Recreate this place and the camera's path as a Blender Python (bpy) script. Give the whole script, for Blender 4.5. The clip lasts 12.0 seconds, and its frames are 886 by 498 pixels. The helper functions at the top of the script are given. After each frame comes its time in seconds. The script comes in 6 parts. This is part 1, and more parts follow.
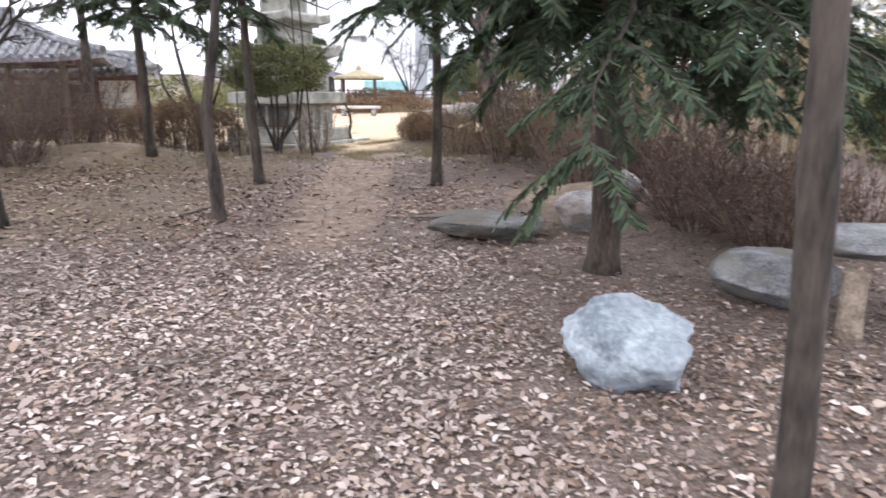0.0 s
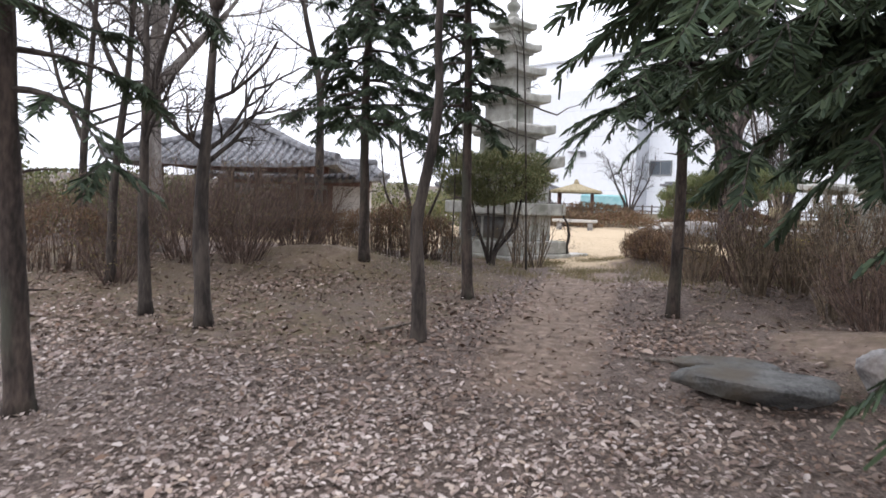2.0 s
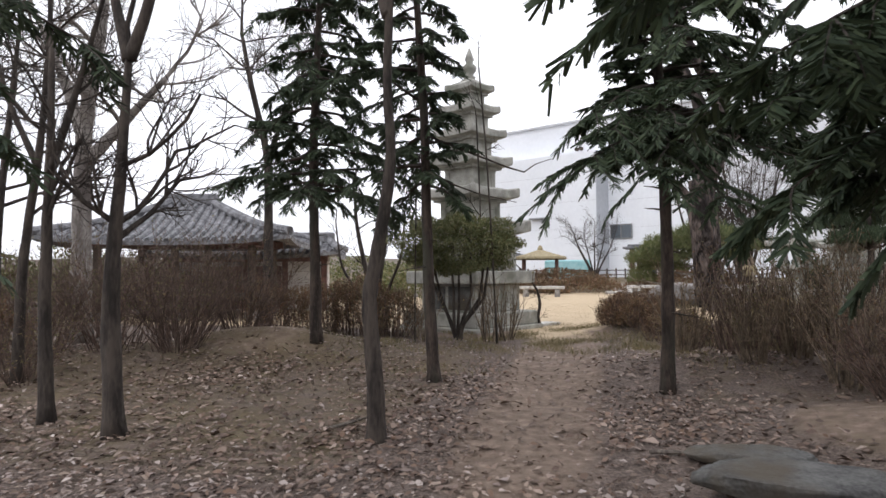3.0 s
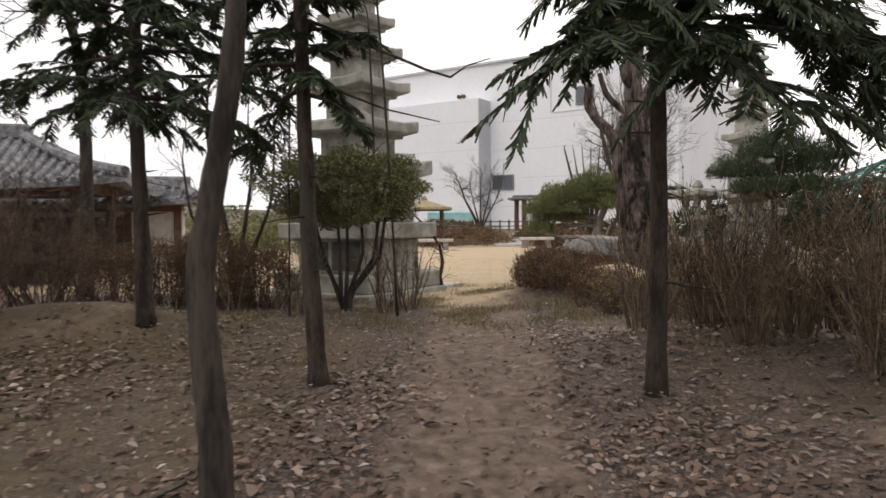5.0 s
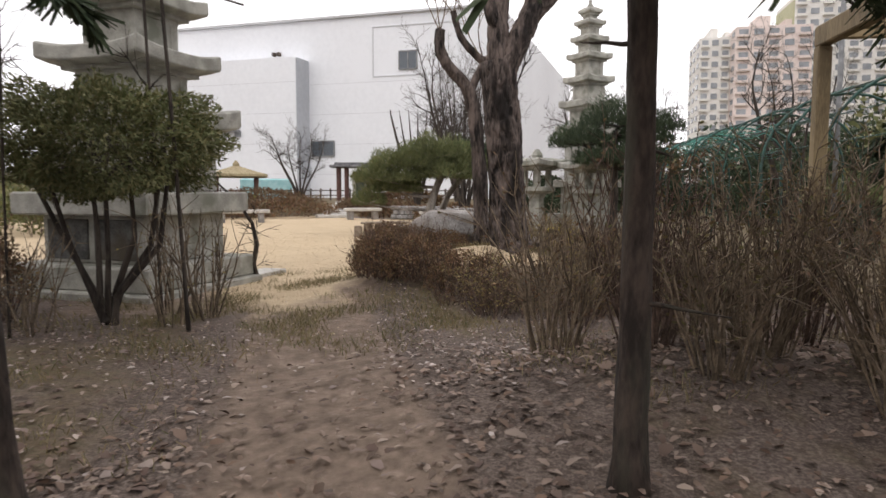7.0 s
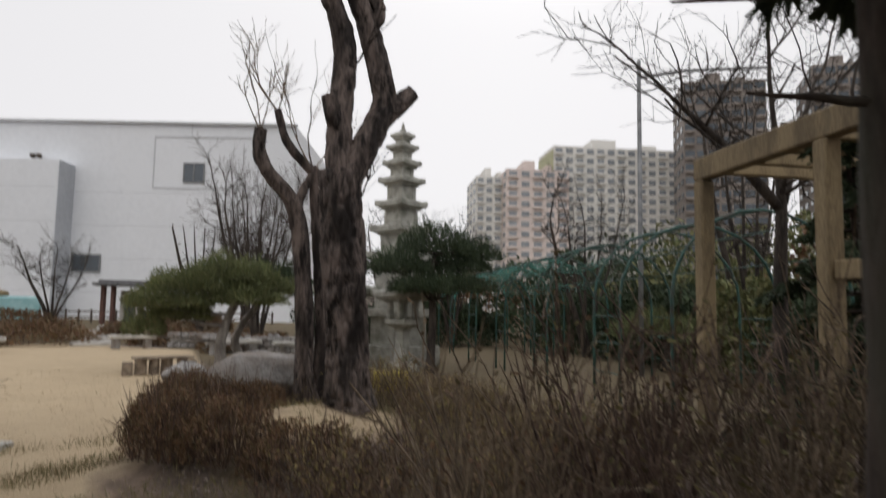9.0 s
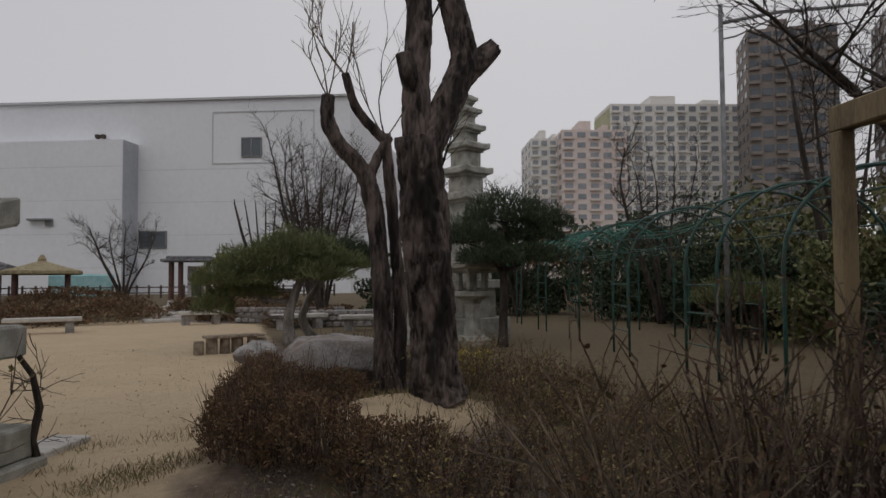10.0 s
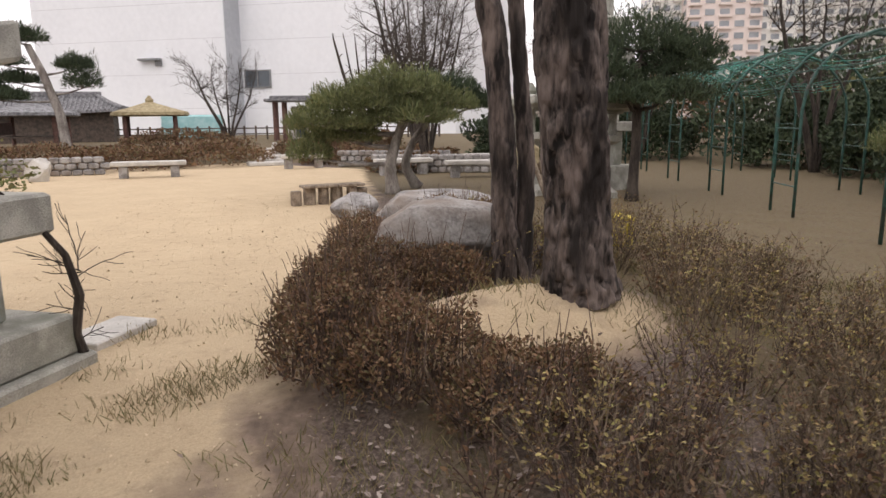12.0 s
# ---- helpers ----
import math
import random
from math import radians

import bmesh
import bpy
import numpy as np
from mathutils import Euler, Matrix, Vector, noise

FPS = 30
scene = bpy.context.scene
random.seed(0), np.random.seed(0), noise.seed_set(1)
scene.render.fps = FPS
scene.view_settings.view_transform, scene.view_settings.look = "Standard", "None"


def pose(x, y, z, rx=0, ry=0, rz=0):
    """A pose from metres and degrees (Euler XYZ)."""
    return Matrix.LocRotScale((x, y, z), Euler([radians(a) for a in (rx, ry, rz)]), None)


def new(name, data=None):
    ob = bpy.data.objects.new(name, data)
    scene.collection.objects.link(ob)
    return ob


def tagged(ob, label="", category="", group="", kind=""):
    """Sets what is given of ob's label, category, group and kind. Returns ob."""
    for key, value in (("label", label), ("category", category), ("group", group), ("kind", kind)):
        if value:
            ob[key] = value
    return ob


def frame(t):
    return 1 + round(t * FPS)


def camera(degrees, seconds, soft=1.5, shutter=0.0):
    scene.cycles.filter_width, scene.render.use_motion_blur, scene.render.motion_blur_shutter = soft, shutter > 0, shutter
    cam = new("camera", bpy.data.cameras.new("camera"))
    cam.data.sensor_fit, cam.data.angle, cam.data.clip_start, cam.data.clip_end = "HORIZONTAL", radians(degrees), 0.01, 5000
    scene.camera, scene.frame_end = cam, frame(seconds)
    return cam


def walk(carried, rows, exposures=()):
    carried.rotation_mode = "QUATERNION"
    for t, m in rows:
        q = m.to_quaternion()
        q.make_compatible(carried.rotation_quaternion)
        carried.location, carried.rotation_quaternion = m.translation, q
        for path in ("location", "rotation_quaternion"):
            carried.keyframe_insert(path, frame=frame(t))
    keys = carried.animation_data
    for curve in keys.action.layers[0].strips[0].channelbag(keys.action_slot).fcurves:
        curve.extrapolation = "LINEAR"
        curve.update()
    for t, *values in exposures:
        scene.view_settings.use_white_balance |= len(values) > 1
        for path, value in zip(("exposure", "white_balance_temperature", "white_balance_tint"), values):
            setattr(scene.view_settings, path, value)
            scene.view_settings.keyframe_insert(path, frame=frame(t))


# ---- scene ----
cam = camera(65.98, 12.0, soft=1.5, shutter=0.28)
# seconds, eye x, y, z, yaw, pitch, roll
ROWS = [
    (0.0, 0.000, -0.000, 1.109, 0.00, -13.09, -0.03),
    (0.5, -0.060, 0.210, 1.098, 7.17, -11.75, 0.05),
    (1.0, -0.123, 0.446, 1.116, 11.04, -10.28, -0.58),
    (1.5, -0.205, 0.784, 1.096, 17.34, -8.29, -2.39),
    (2.0, -0.282, 1.135, 1.085, 17.46, -4.14, -2.06),
    (2.5, -0.365, 1.555, 1.063, 15.83, -0.24, -0.25),
    (4.3, -1.055, 3.410, 1.099, 9.84, 3.06, -1.24),
    (4.5, -1.125, 3.628, 1.102, 7.63, 1.35, -0.47),
    (5.0, -1.178, 4.271, 1.069, 4.30, -2.22, 0.41),
    (5.5, -1.275, 4.762, 1.067, -1.75, -2.07, -1.70),
    (6.0, -1.292, 5.314, 1.058, -5.81, -2.13, -0.15),
    (6.5, -1.315, 5.905, 1.064, -7.58, -2.71, -2.20),
    (7.0, -1.325, 6.483, 1.099, -10.83, -4.88, -0.13),
    (7.2, -1.317, 6.707, 1.101, -11.78, -5.54, -0.23),
    (8.8, -1.287, 8.139, 1.243, -28.93, 0.52, -1.58),
    (9.0, -1.324, 8.309, 1.279, -28.61, 5.48, -1.04),
    (9.5, -1.373, 8.660, 1.365, -25.71, 11.16, 0.64),
    (10.0, -1.315, 8.992, 1.398, -24.02, 2.59, 0.39),
    (10.5, -1.271, 9.325, 1.464, -22.20, 1.99, -1.26),
    (11.0, -1.138, 9.690, 1.465, -19.65, -2.15, -0.43),
    (11.5, -1.028, 10.111, 1.499, -15.26, -7.96, -2.72),
    (12.0, -0.909, 10.547, 1.481, -15.19, -10.77, 0.55),
]
# seconds, stops, kelvin, tint
EXPOSURES = [(0.0, 1.32, 6100, 15), (1.5, 0.9, 6100, 15), (2.5, 0.6, 6150, 13), (4.5, -0.02, 6900, 14), (5.5, 0.22, 6900, 14), (7.0, 0.3, 6750, 14), (8.8, -0.15, 6700, 12),
             (9.5, -1.1, 6450, 10), (10.0, -1.1, 6550, 13), (10.5, -0.88, 6700, 15), (11.0, -0.6, 6900, 15), (11.5, 0.2, 6900, 17), (12.0, 0.38, 6900, 17)]
walk(cam, [(t, pose(x, y, z, 90 + pitch, 0, yaw) @ pose(0, 0, 0, 0, 0, -roll)) for t, x, y, z, yaw, pitch, roll in ROWS],
     exposures=EXPOSURES)

# ---- world and light ----
world = bpy.data.worlds.new("overcast_sky")
scene.world = world
world.use_nodes = True
wn, wl = world.node_tree.nodes, world.node_tree.links
sky = wn.new("ShaderNodeTexSky")
sky.sky_type, sky.sun_disc = "NISHITA", False
sky.sun_elevation, sky.sun_rotation = radians(48), radians(35)
sky.air_density, sky.dust_density = 1.0, 3.0
grey = wn.new("ShaderNodeHueSaturation")
grey.inputs["Saturation"].default_value = 0.08
cloud = wn.new("ShaderNodeMix")
cloud.data_type, cloud.blend_type = "RGBA", "MIX"
cloud.inputs["Factor"].default_value = 0.8
cloud.inputs["B"].default_value = (7.6, 7.7, 8.0, 1)
wl.new(sky.outputs["Color"], grey.inputs["Color"])
wl.new(grey.outputs["Color"], cloud.inputs["A"])
back = wn["Background"]
wl.new(cloud.outputs["Result"], back.inputs["Color"])
back.inputs["Strength"].default_value = 0.15
sun = new("sun", bpy.data.lights.new("sun", "SUN"))
sun.data.energy, sun.data.angle, sun.data.color = 0.5, radians(40), (1.0, 0.97, 0.92)
sun.rotation_euler = (radians(42), 0, radians(-35))

# ---- materials ----
MATS = {}


def material(name, c1, c2, scale=8.0, rough=0.85, bump=0.3, fine=60.0, metal=0.0, c3=None, spot=0.62, stretch=(1, 1, 1), island=0.0, wave=False, obrand=0.0):
    """Two-scale procedural surface in world coordinates; c3: sparse stains; island: change from piece to piece of a mesh."""
    m = bpy.data.materials.new(name)
    m.use_nodes = True
    n, l = m.node_tree.nodes, m.node_tree.links
    b = n["Principled BSDF"]
    geo = n.new("ShaderNodeNewGeometry")
    mp = n.new("ShaderNodeMapping")
    mp.inputs["Scale"].default_value = stretch
    l.new(geo.outputs["Position"], mp.inputs["Vector"])
    big = n.new("ShaderNodeTexNoise")
    big.inputs["Scale"].default_value, big.inputs["Detail"].default_value = scale, 6
    small = n.new("ShaderNodeTexNoise")
    small.inputs["Scale"].default_value, small.inputs["Detail"].default_value = fine, 4
    for t in (big, small):
        l.new(mp.outputs["Vector"], t.inputs["Vector"])
    add = n.new("ShaderNodeMath")
    add.operation = "MULTIPLY_ADD"
    add.inputs[1].default_value = 0.6
    l.new(small.outputs["Fac"], add.inputs[0])
    l.new(big.outputs["Fac"], add.inputs[2])
    ramp = n.new("ShaderNodeValToRGB")
    ramp.color_ramp.elements[0].position, ramp.color_ramp.elements[1].position = 0.64, 0.96
    ramp.color_ramp.elements[0].color, ramp.color_ramp.elements[1].color = (*c1, 1), (*c2, 1)
    l.new(add.outputs[0], ramp.inputs["Fac"])
    out = ramp.outputs["Color"]
    if c3:
        st = n.new("ShaderNodeTexNoise")
        st.inputs["Scale"].default_value, st.inputs["Detail"].default_value = scale * 0.45, 8
        l.new(mp.outputs["Vector"], st.inputs["Vector"])
        r2 = n.new("ShaderNodeValToRGB")
        r2.color_ramp.elements[0].position, r2.color_ramp.elements[1].position = spot - 0.1, spot + 0.06
        l.new(st.outputs["Fac"], r2.inputs["Fac"])
        mx = n.new("ShaderNodeMix")
        mx.data_type = "RGBA"
        l.new(r2.outputs["Color"], mx.inputs["Factor"])
        l.new(out, mx.inputs["A"])
        mx.inputs["B"].default_value = (*c3, 1)
        out = mx.outputs["Result"]
    if island or obrand:
        hs = n.new("ShaderNodeHueSaturation")
        mr = n.new("ShaderNodeMapRange")
        k = island or obrand
        mr.inputs["To Min"].default_value, mr.inputs["To Max"].default_value = 1 - k, 1 + k
        if island:
            l.new(geo.outputs["Random Per Island"], mr.inputs["Value"])
        else:
            oi = n.new("ShaderNodeObjectInfo")
            l.new(oi.outputs["Random"], mr.inputs["Value"])
        l.new(mr.outputs["Result"], hs.inputs["Value"])
        l.new(out, hs.inputs["Color"])
        out = hs.outputs["Color"]
    l.new(out, b.inputs["Base Color"])
    b.inputs["Roughness"].default_value, b.inputs["Metallic"].default_value = rough, metal
    if bump:
        bp = n.new("ShaderNodeBump")
        bp.inputs["Strength"].default_value, bp.inputs["Distance"].default_value = bump, 0.02
        l.new(add.outputs[0], bp.inputs["Height"])
        l.new(bp.outputs["Normal"], b.inputs["Normal"])
    MATS[name] = m
    return m


def ramp_material(name, colours, rough=0.8, translucent=0.0):
    """Leaves: one colour of the list for each separate leaf."""
    m = bpy.data.materials.new(name)
    m.use_nodes = True
    n, l = m.node_tree.nodes, m.node_tree.links
    b = n["Principled BSDF"]
    geo = n.new("ShaderNodeNewGeometry")
    r = n.new("ShaderNodeValToRGB")
    els = r.color_ramp.elements
    while len(els) < len(colours):
        els.new(0.5)
    for i, c in enumerate(colours):
        els[i].position, els[i].color = i / (len(colours) - 1), (*c, 1)
    l.new(geo.outputs["Random Per Island"], r.inputs["Fac"])
    no = n.new("ShaderNodeTexNoise")
    no.inputs["Scale"].default_value = 0.9
    no.inputs["Detail"].default_value = 5
    l.new(geo.outputs["Position"], no.inputs["Vector"])
    mr = n.new("ShaderNodeMapRange")
    mr.inputs["From Min"].default_value, mr.inputs["From Max"].default_value = 0.3, 0.7
    mr.inputs["To Min"].default_value, mr.inputs["To Max"].default_value = 0.7, 1.25
    l.new(no.outputs["Fac"], mr.inputs["Value"])
    hs = n.new("ShaderNodeHueSaturation")
    l.new(mr.outputs["Result"], hs.inputs["Value"])
    l.new(r.outputs["Color"], hs.inputs["Color"])
    l.new(hs.outputs["Color"], b.inputs["Base Color"])
    b.inputs["Roughness"].default_value = rough
    MATS[name] = m
    return m


BARK_DARK = material("bark_dark", (0.022, 0.017, 0.014), (0.08, 0.064, 0.052), 9, 0.95, 0.9, 45, stretch=(1, 1, 0.25))
BARK_RED = material("bark_conifer", (0.020, 0.014, 0.011), (0.082, 0.060, 0.047), 10, 0.95, 1.0, 50, c3=(0.052, 0.05, 0.036), stretch=(1, 1, 0.3))
BARK_PALE = material("bark_pale", (0.16, 0.14, 0.125), (0.36, 0.33, 0.30), 6, 0.9, 0.5, 40, c3=(0.12, 0.10, 0.09), stretch=(1, 1, 0.4))
BARK_BIG = material("bark_plated", (0.012, 0.009, 0.008), (0.21, 0.165, 0.145), 11, 0.95, 1.0, 40, c3=(0.022, 0.017, 0.015), spot=0.58, stretch=(1, 1, 0.25))
CUT_WOOD = material("cut_wood", (0.07, 0.055, 0.045), (0.2, 0.17, 0.14), 14, 0.9, 0.3)
TWIG = material("twig_brown", (0.06, 0.04, 0.032), (0.19, 0.13, 0.10), 12, 0.9, 0.0, island=0.35)
TWIG_TAN = material("twig_tan", (0.10, 0.075, 0.05), (0.26, 0.20, 0.14), 12, 0.9, 0.0, island=0.4)
NEEDLE = ramp_material("needles_dark", [(0.024, 0.040, 0.020), (0.042, 0.066, 0.030), (0.066, 0.090, 0.042), (0.030, 0.048, 0.028)])
NEEDLE_YOUNG = ramp_material("needles_pine", [(0.085, 0.112, 0.04), (0.145, 0.17, 0.062), (0.205, 0.21, 0.09), (0.08, 0.095, 0.045)])
# dark brown leaves; near the cedar their colour also stands for its shade
LITTER_BROWN_SHADE = ramp_material("brown_shade_leaves", [(0.065, 0.038, 0.026), (0.15, 0.095, 0.068), (0.27, 0.195, 0.15), (0.10, 0.06, 0.045), (0.38, 0.295, 0.24), (0.19, 0.115, 0.075), (0.08, 0.055, 0.04), (0.24, 0.165, 0.12)], 0.75)
DRY_GRASS = ramp_material("dry_grass", [(0.20, 0.16, 0.08), (0.32, 0.26, 0.14), (0.12, 0.13, 0.05), (0.26, 0.19, 0.10)])
GRIT = ramp_material("sand_grit", [(0.34, 0.26, 0.165), (0.48, 0.38, 0.25), (0.64, 0.52, 0.36), (0.42, 0.33, 0.21)])
YEW = ramp_material("shrub_green", [(0.075, 0.09, 0.034), (0.135, 0.15, 0.055), (0.20, 0.185, 0.08), (0.10, 0.115, 0.042)])
BUD = ramp_material("olive_buds", [(0.13, 0.125, 0.045), (0.20, 0.17, 0.07), (0.16, 0.10, 0.05), (0.095, 0.105, 0.035)])
HEDGE = ramp_material("hedge_brown", [(0.125, 0.062, 0.035), (0.185, 0.105, 0.055), (0.115, 0.098, 0.043), (0.24, 0.14, 0.075), (0.09, 0.048, 0.033)])
DRYLEAF = ramp_material("dry_shrub_leaf", [(0.27, 0.21, 0.075), (0.38, 0.31, 0.12), (0.25, 0.155, 0.075), (0.27, 0.27, 0.08)])
LITTER = ramp_material("fallen_leaves", [(0.14, 0.095, 0.075), (0.30, 0.235, 0.20), (0.47, 0.395, 0.35), (0.22, 0.155, 0.13), (0.57, 0.495, 0.45), (0.36, 0.28, 0.215), (0.17, 0.115, 0.095), (0.40, 0.335, 0.30)], 0.75)
GRANITE = material("pagoda_granite", (0.27, 0.265, 0.235), (0.47, 0.46, 0.41), 5, 0.9, 0.35, 90, c3=(0.20, 0.205, 0.165))
GRANITE_DARK = material("stone_dark", (0.10, 0.10, 0.105), (0.26, 0.26, 0.26), 6, 0.9, 0.6, 50, c3=(0.16, 0.15, 0.12))
STONE_DEEP_GREY = material("stone_deep_grey", (0.05, 0.05, 0.048), (0.15, 0.148, 0.14), 5, 0.85, 0.7, 45, c3=(0.085, 0.07, 0.05), spot=0.56)
ROCK_PALE = material("rock_pale", (0.16, 0.19, 0.215), (0.40, 0.445, 0.475), 4.5, 0.85, 0.9, 30, c3=(0.17, 0.19, 0.215), spot=0.58)
BOULDER = material("boulder_grey", (0.16, 0.15, 0.145), (0.40, 0.385, 0.37), 4, 0.9, 0.6, 36, c3=(0.22, 0.18, 0.15))
TILE = material("roof_tile", (0.085, 0.085, 0.09), (0.27, 0.27, 0.28), 7, 0.8, 0.3, 40, island=0.25)
PLASTER = material("plaster", (0.5, 0.48, 0.46), (0.66, 0.63, 0.6), 4, 0.9, 0.1)
RED_WOOD = material("red_wood", (0.085, 0.042, 0.035), (0.17, 0.085, 0.068), 6, 0.7, 0.2, 50)
DARK_WOOD = material("dark_wood", (0.045, 0.035, 0.03), (0.12, 0.09, 0.07), 7, 0.8, 0.3, 50)
TIMBER = material("timber", (0.17, 0.125, 0.07), (0.33, 0.25, 0.14), 5, 0.75, 0.25, 70, stretch=(1, 1, 0.2), obrand=0.12)
LOG = material("log_wood", (0.13, 0.10, 0.075), (0.32, 0.26, 0.2), 9, 0.9, 0.6, 50, obrand=0.15)
THATCH = material("thatch", (0.25, 0.20, 0.11), (0.45, 0.38, 0.24), 8, 0.95, 0.6, 60)
PANEL = material("facade_panel", (0.78, 0.80, 0.83), (0.84, 0.86, 0.89), 0.15, 0.55, 0.02, 3)
# facade panel greyed: shade of the front block's right side as colour
PANEL_SIDE_SHADE = material("panel_side_shade", (0.40, 0.42, 0.45), (0.50, 0.52, 0.55), 0.2, 0.5, 0.02, 3)
PANEL_SHADE = material("facade_line", (0.55, 0.56, 0.58), (0.62, 0.63, 0.65), 0.5, 0.6, 0.0)
STEEL_GREEN = material("green_steel", (0.012, 0.05, 0.042), (0.03, 0.10, 0.08), 10, 0.5, 0.1, c3=(0.05, 0.05, 0.04))
NET = material("green_net", (0.05, 0.28, 0.235), (0.10, 0.40, 0.33), 8, 0.7, 0.0)
STEEL_GREY = material("grey_steel", (0.16, 0.165, 0.17), (0.28, 0.285, 0.29), 6, 0.5, 0.05, metal=0.3)
YELLOW = material("yellow_plastic", (0.62, 0.48, 0.02), (0.8, 0.66, 0.05), 10, 0.5, 0.05)
TOWER_WHITE = material("tower_white", (0.72, 0.71, 0.67), (0.80, 0.78, 0.74), 0.1, 0.9, 0.0, 2)
TOWER_PINK = material("tower_pink", (0.70, 0.60, 0.56), (0.77, 0.68, 0.63), 0.1, 0.9, 0.0, 2)
TOWER_OLIVE = material("tower_olive", (0.42, 0.42, 0.27), (0.50, 0.50, 0.33), 0.1, 0.9, 0.0, 2)
TOWER_BROWN = material("tower_brown", (0.22, 0.19, 0.17), (0.32, 0.28, 0.25), 0.1, 0.9, 0.0, 2)
# window glass lightened, so distance haze is held in its colour
GLASS_HAZED = material("hazed_window_glass", (0.22, 0.24, 0.26), (0.34, 0.36, 0.38), 0.3, 0.25, 0.0)
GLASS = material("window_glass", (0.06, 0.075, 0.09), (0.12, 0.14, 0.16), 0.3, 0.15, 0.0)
HILL = material("far_wood", (0.12, 0.10, 0.085), (0.2, 0.165, 0.13), 0.25, 1.0, 0.3, 2)
PAVE = material("paving_pale", (0.42, 0.40, 0.37), (0.60, 0.58, 0.54), 4, 0.85, 0.2, 50)


def ground_material():
    m = bpy.data.materials.new("park_ground")
    m.use_nodes = True
    n, l = m.node_tree.nodes, m.node_tree.links
    b = n["Principled BSDF"]
    geo = n.new("ShaderNodeNewGeometry")

    def noise_tex(scale, detail=8, rough=0.6):
        t = n.new("ShaderNodeTexNoise")
        t.inputs["Scale"].default_value, t.inputs["Detail"].default_value, t.inputs["Roughness"].default_value = scale, detail, rough
        l.new(geo.outputs["Position"], t.inputs["Vector"])
        return t.outputs["Fac"]

    def ramp2(fac, stops):
        r = n.new("ShaderNodeValToRGB")
        while len(r.color_ramp.elements) < len(stops):
            r.color_ramp.elements.new(0.5)
        for e, (p, c) in zip(r.color_ramp.elements, stops):
            e.position, e.color = p, (*c, 1)
        l.new(fac, r.inputs["Fac"])
        return r.outputs["Color"]

    def mix(fac, a, bb, blend="MIX"):
        x = n.new("ShaderNodeMix")
        x.data_type, x.blend_type = "RGBA", blend
        if isinstance(fac, float):
            x.inputs["Factor"].default_value = fac
        else:
            l.new(fac, x.inputs["Factor"])
        l.new(a, x.inputs["A"])
        l.new(bb, x.inputs["B"])
        return x.outputs["Result"]

    def zone(name, wobble):
        a = n.new("ShaderNodeAttribute")
        a.attribute_name = name
        s = n.new("ShaderNodeMath")
        s.operation = "MULTIPLY_ADD"
        s.inputs[1].default_value = wobble
        l.new(noise_tex(2.3), s.inputs[0])
        l.new(a.outputs["Fac"], s.inputs[2])
        mr = n.new("ShaderNodeMapRange")
        mr.inputs["From Min"].default_value, mr.inputs["From Max"].default_value = 0.38 + wobble * 0.5, 0.62 + wobble * 0.5
        l.new(s.outputs[0], mr.inputs["Value"])
        return mr.outputs["Result"]

    soil = ramp2(noise_tex(5), [(0.3, (0.05, 0.035, 0.026)), (0.55, (0.10, 0.072, 0.054)), (0.75, (0.17, 0.125, 0.095))])
    speck = ramp2(noise_tex(42, 5, 0.75), [(0.36, (0.06, 0.042, 0.034)), (0.5, (0.16, 0.12, 0.10)), (0.64, (0.34, 0.275, 0.235))])
    litter = mix(0.6, soil, speck)
    dirt = ramp2(noise_tex(9), [(0.35, (0.14, 0.10, 0.072)), (0.6, (0.25, 0.185, 0.14)), (0.75, (0.36, 0.28, 0.22))])
    sand = ramp2(noise_tex(1.3), [(0.3, (0.46, 0.35, 0.225)), (0.55, (0.55, 0.43, 0.28)), (0.75, (0.61, 0.49, 0.33))])
    grain = ramp2(noise_tex(70, 4, 0.8), [(0.3, (0.34, 0.25, 0.155)), (0.5, (0.54, 0.42, 0.27)), (0.7, (0.70, 0.57, 0.39))])
    sand = mix(0.5, sand, grain)
    clod = n.new("ShaderNodeMapRange")
    clod.inputs["From Min"].default_value, clod.inputs["From Max"].default_value = 0.52, 0.66
    clod.inputs["To Max"].default_value = 0.55
    l.new(noise_tex(6.5, 9, 0.75), clod.inputs["Value"])
    earth = ramp2(noise_tex(26, 5, 0.7), [(0.35, (0.27, 0.185, 0.115)), (0.65, (0.42, 0.31, 0.20))])
    sand = mix(clod.outputs["Result"], sand, earth)
    grass = ramp2(noise_tex(12), [(0.3, (0.075, 0.052, 0.03)), (0.5, (0.15, 0.11, 0.06)), (0.7, (0.115, 0.105, 0.05))])
    col = mix(zone("trodden", 0.5), litter, dirt)
    col = mix(zone("grass", 0.6), col, grass)
    col = mix(zone("sand", 0.7), col, sand)
    l.new(col, b.inputs["Base Color"])
    b.inputs["Roughness"].default_value = 0.95
    bp = n.new("ShaderNodeBump")
    bp.inputs["Strength"].default_value, bp.inputs["Distance"].default_value = 0.5, 0.03
    l.new(noise_tex(38, 6, 0.75), bp.inputs["Height"])
    l.new(bp.outputs["Normal"], b.inputs["Normal"])
    return m


GROUND = ground_material()

# ---- mesh helpers ----
RNG = np.random.default_rng(7)


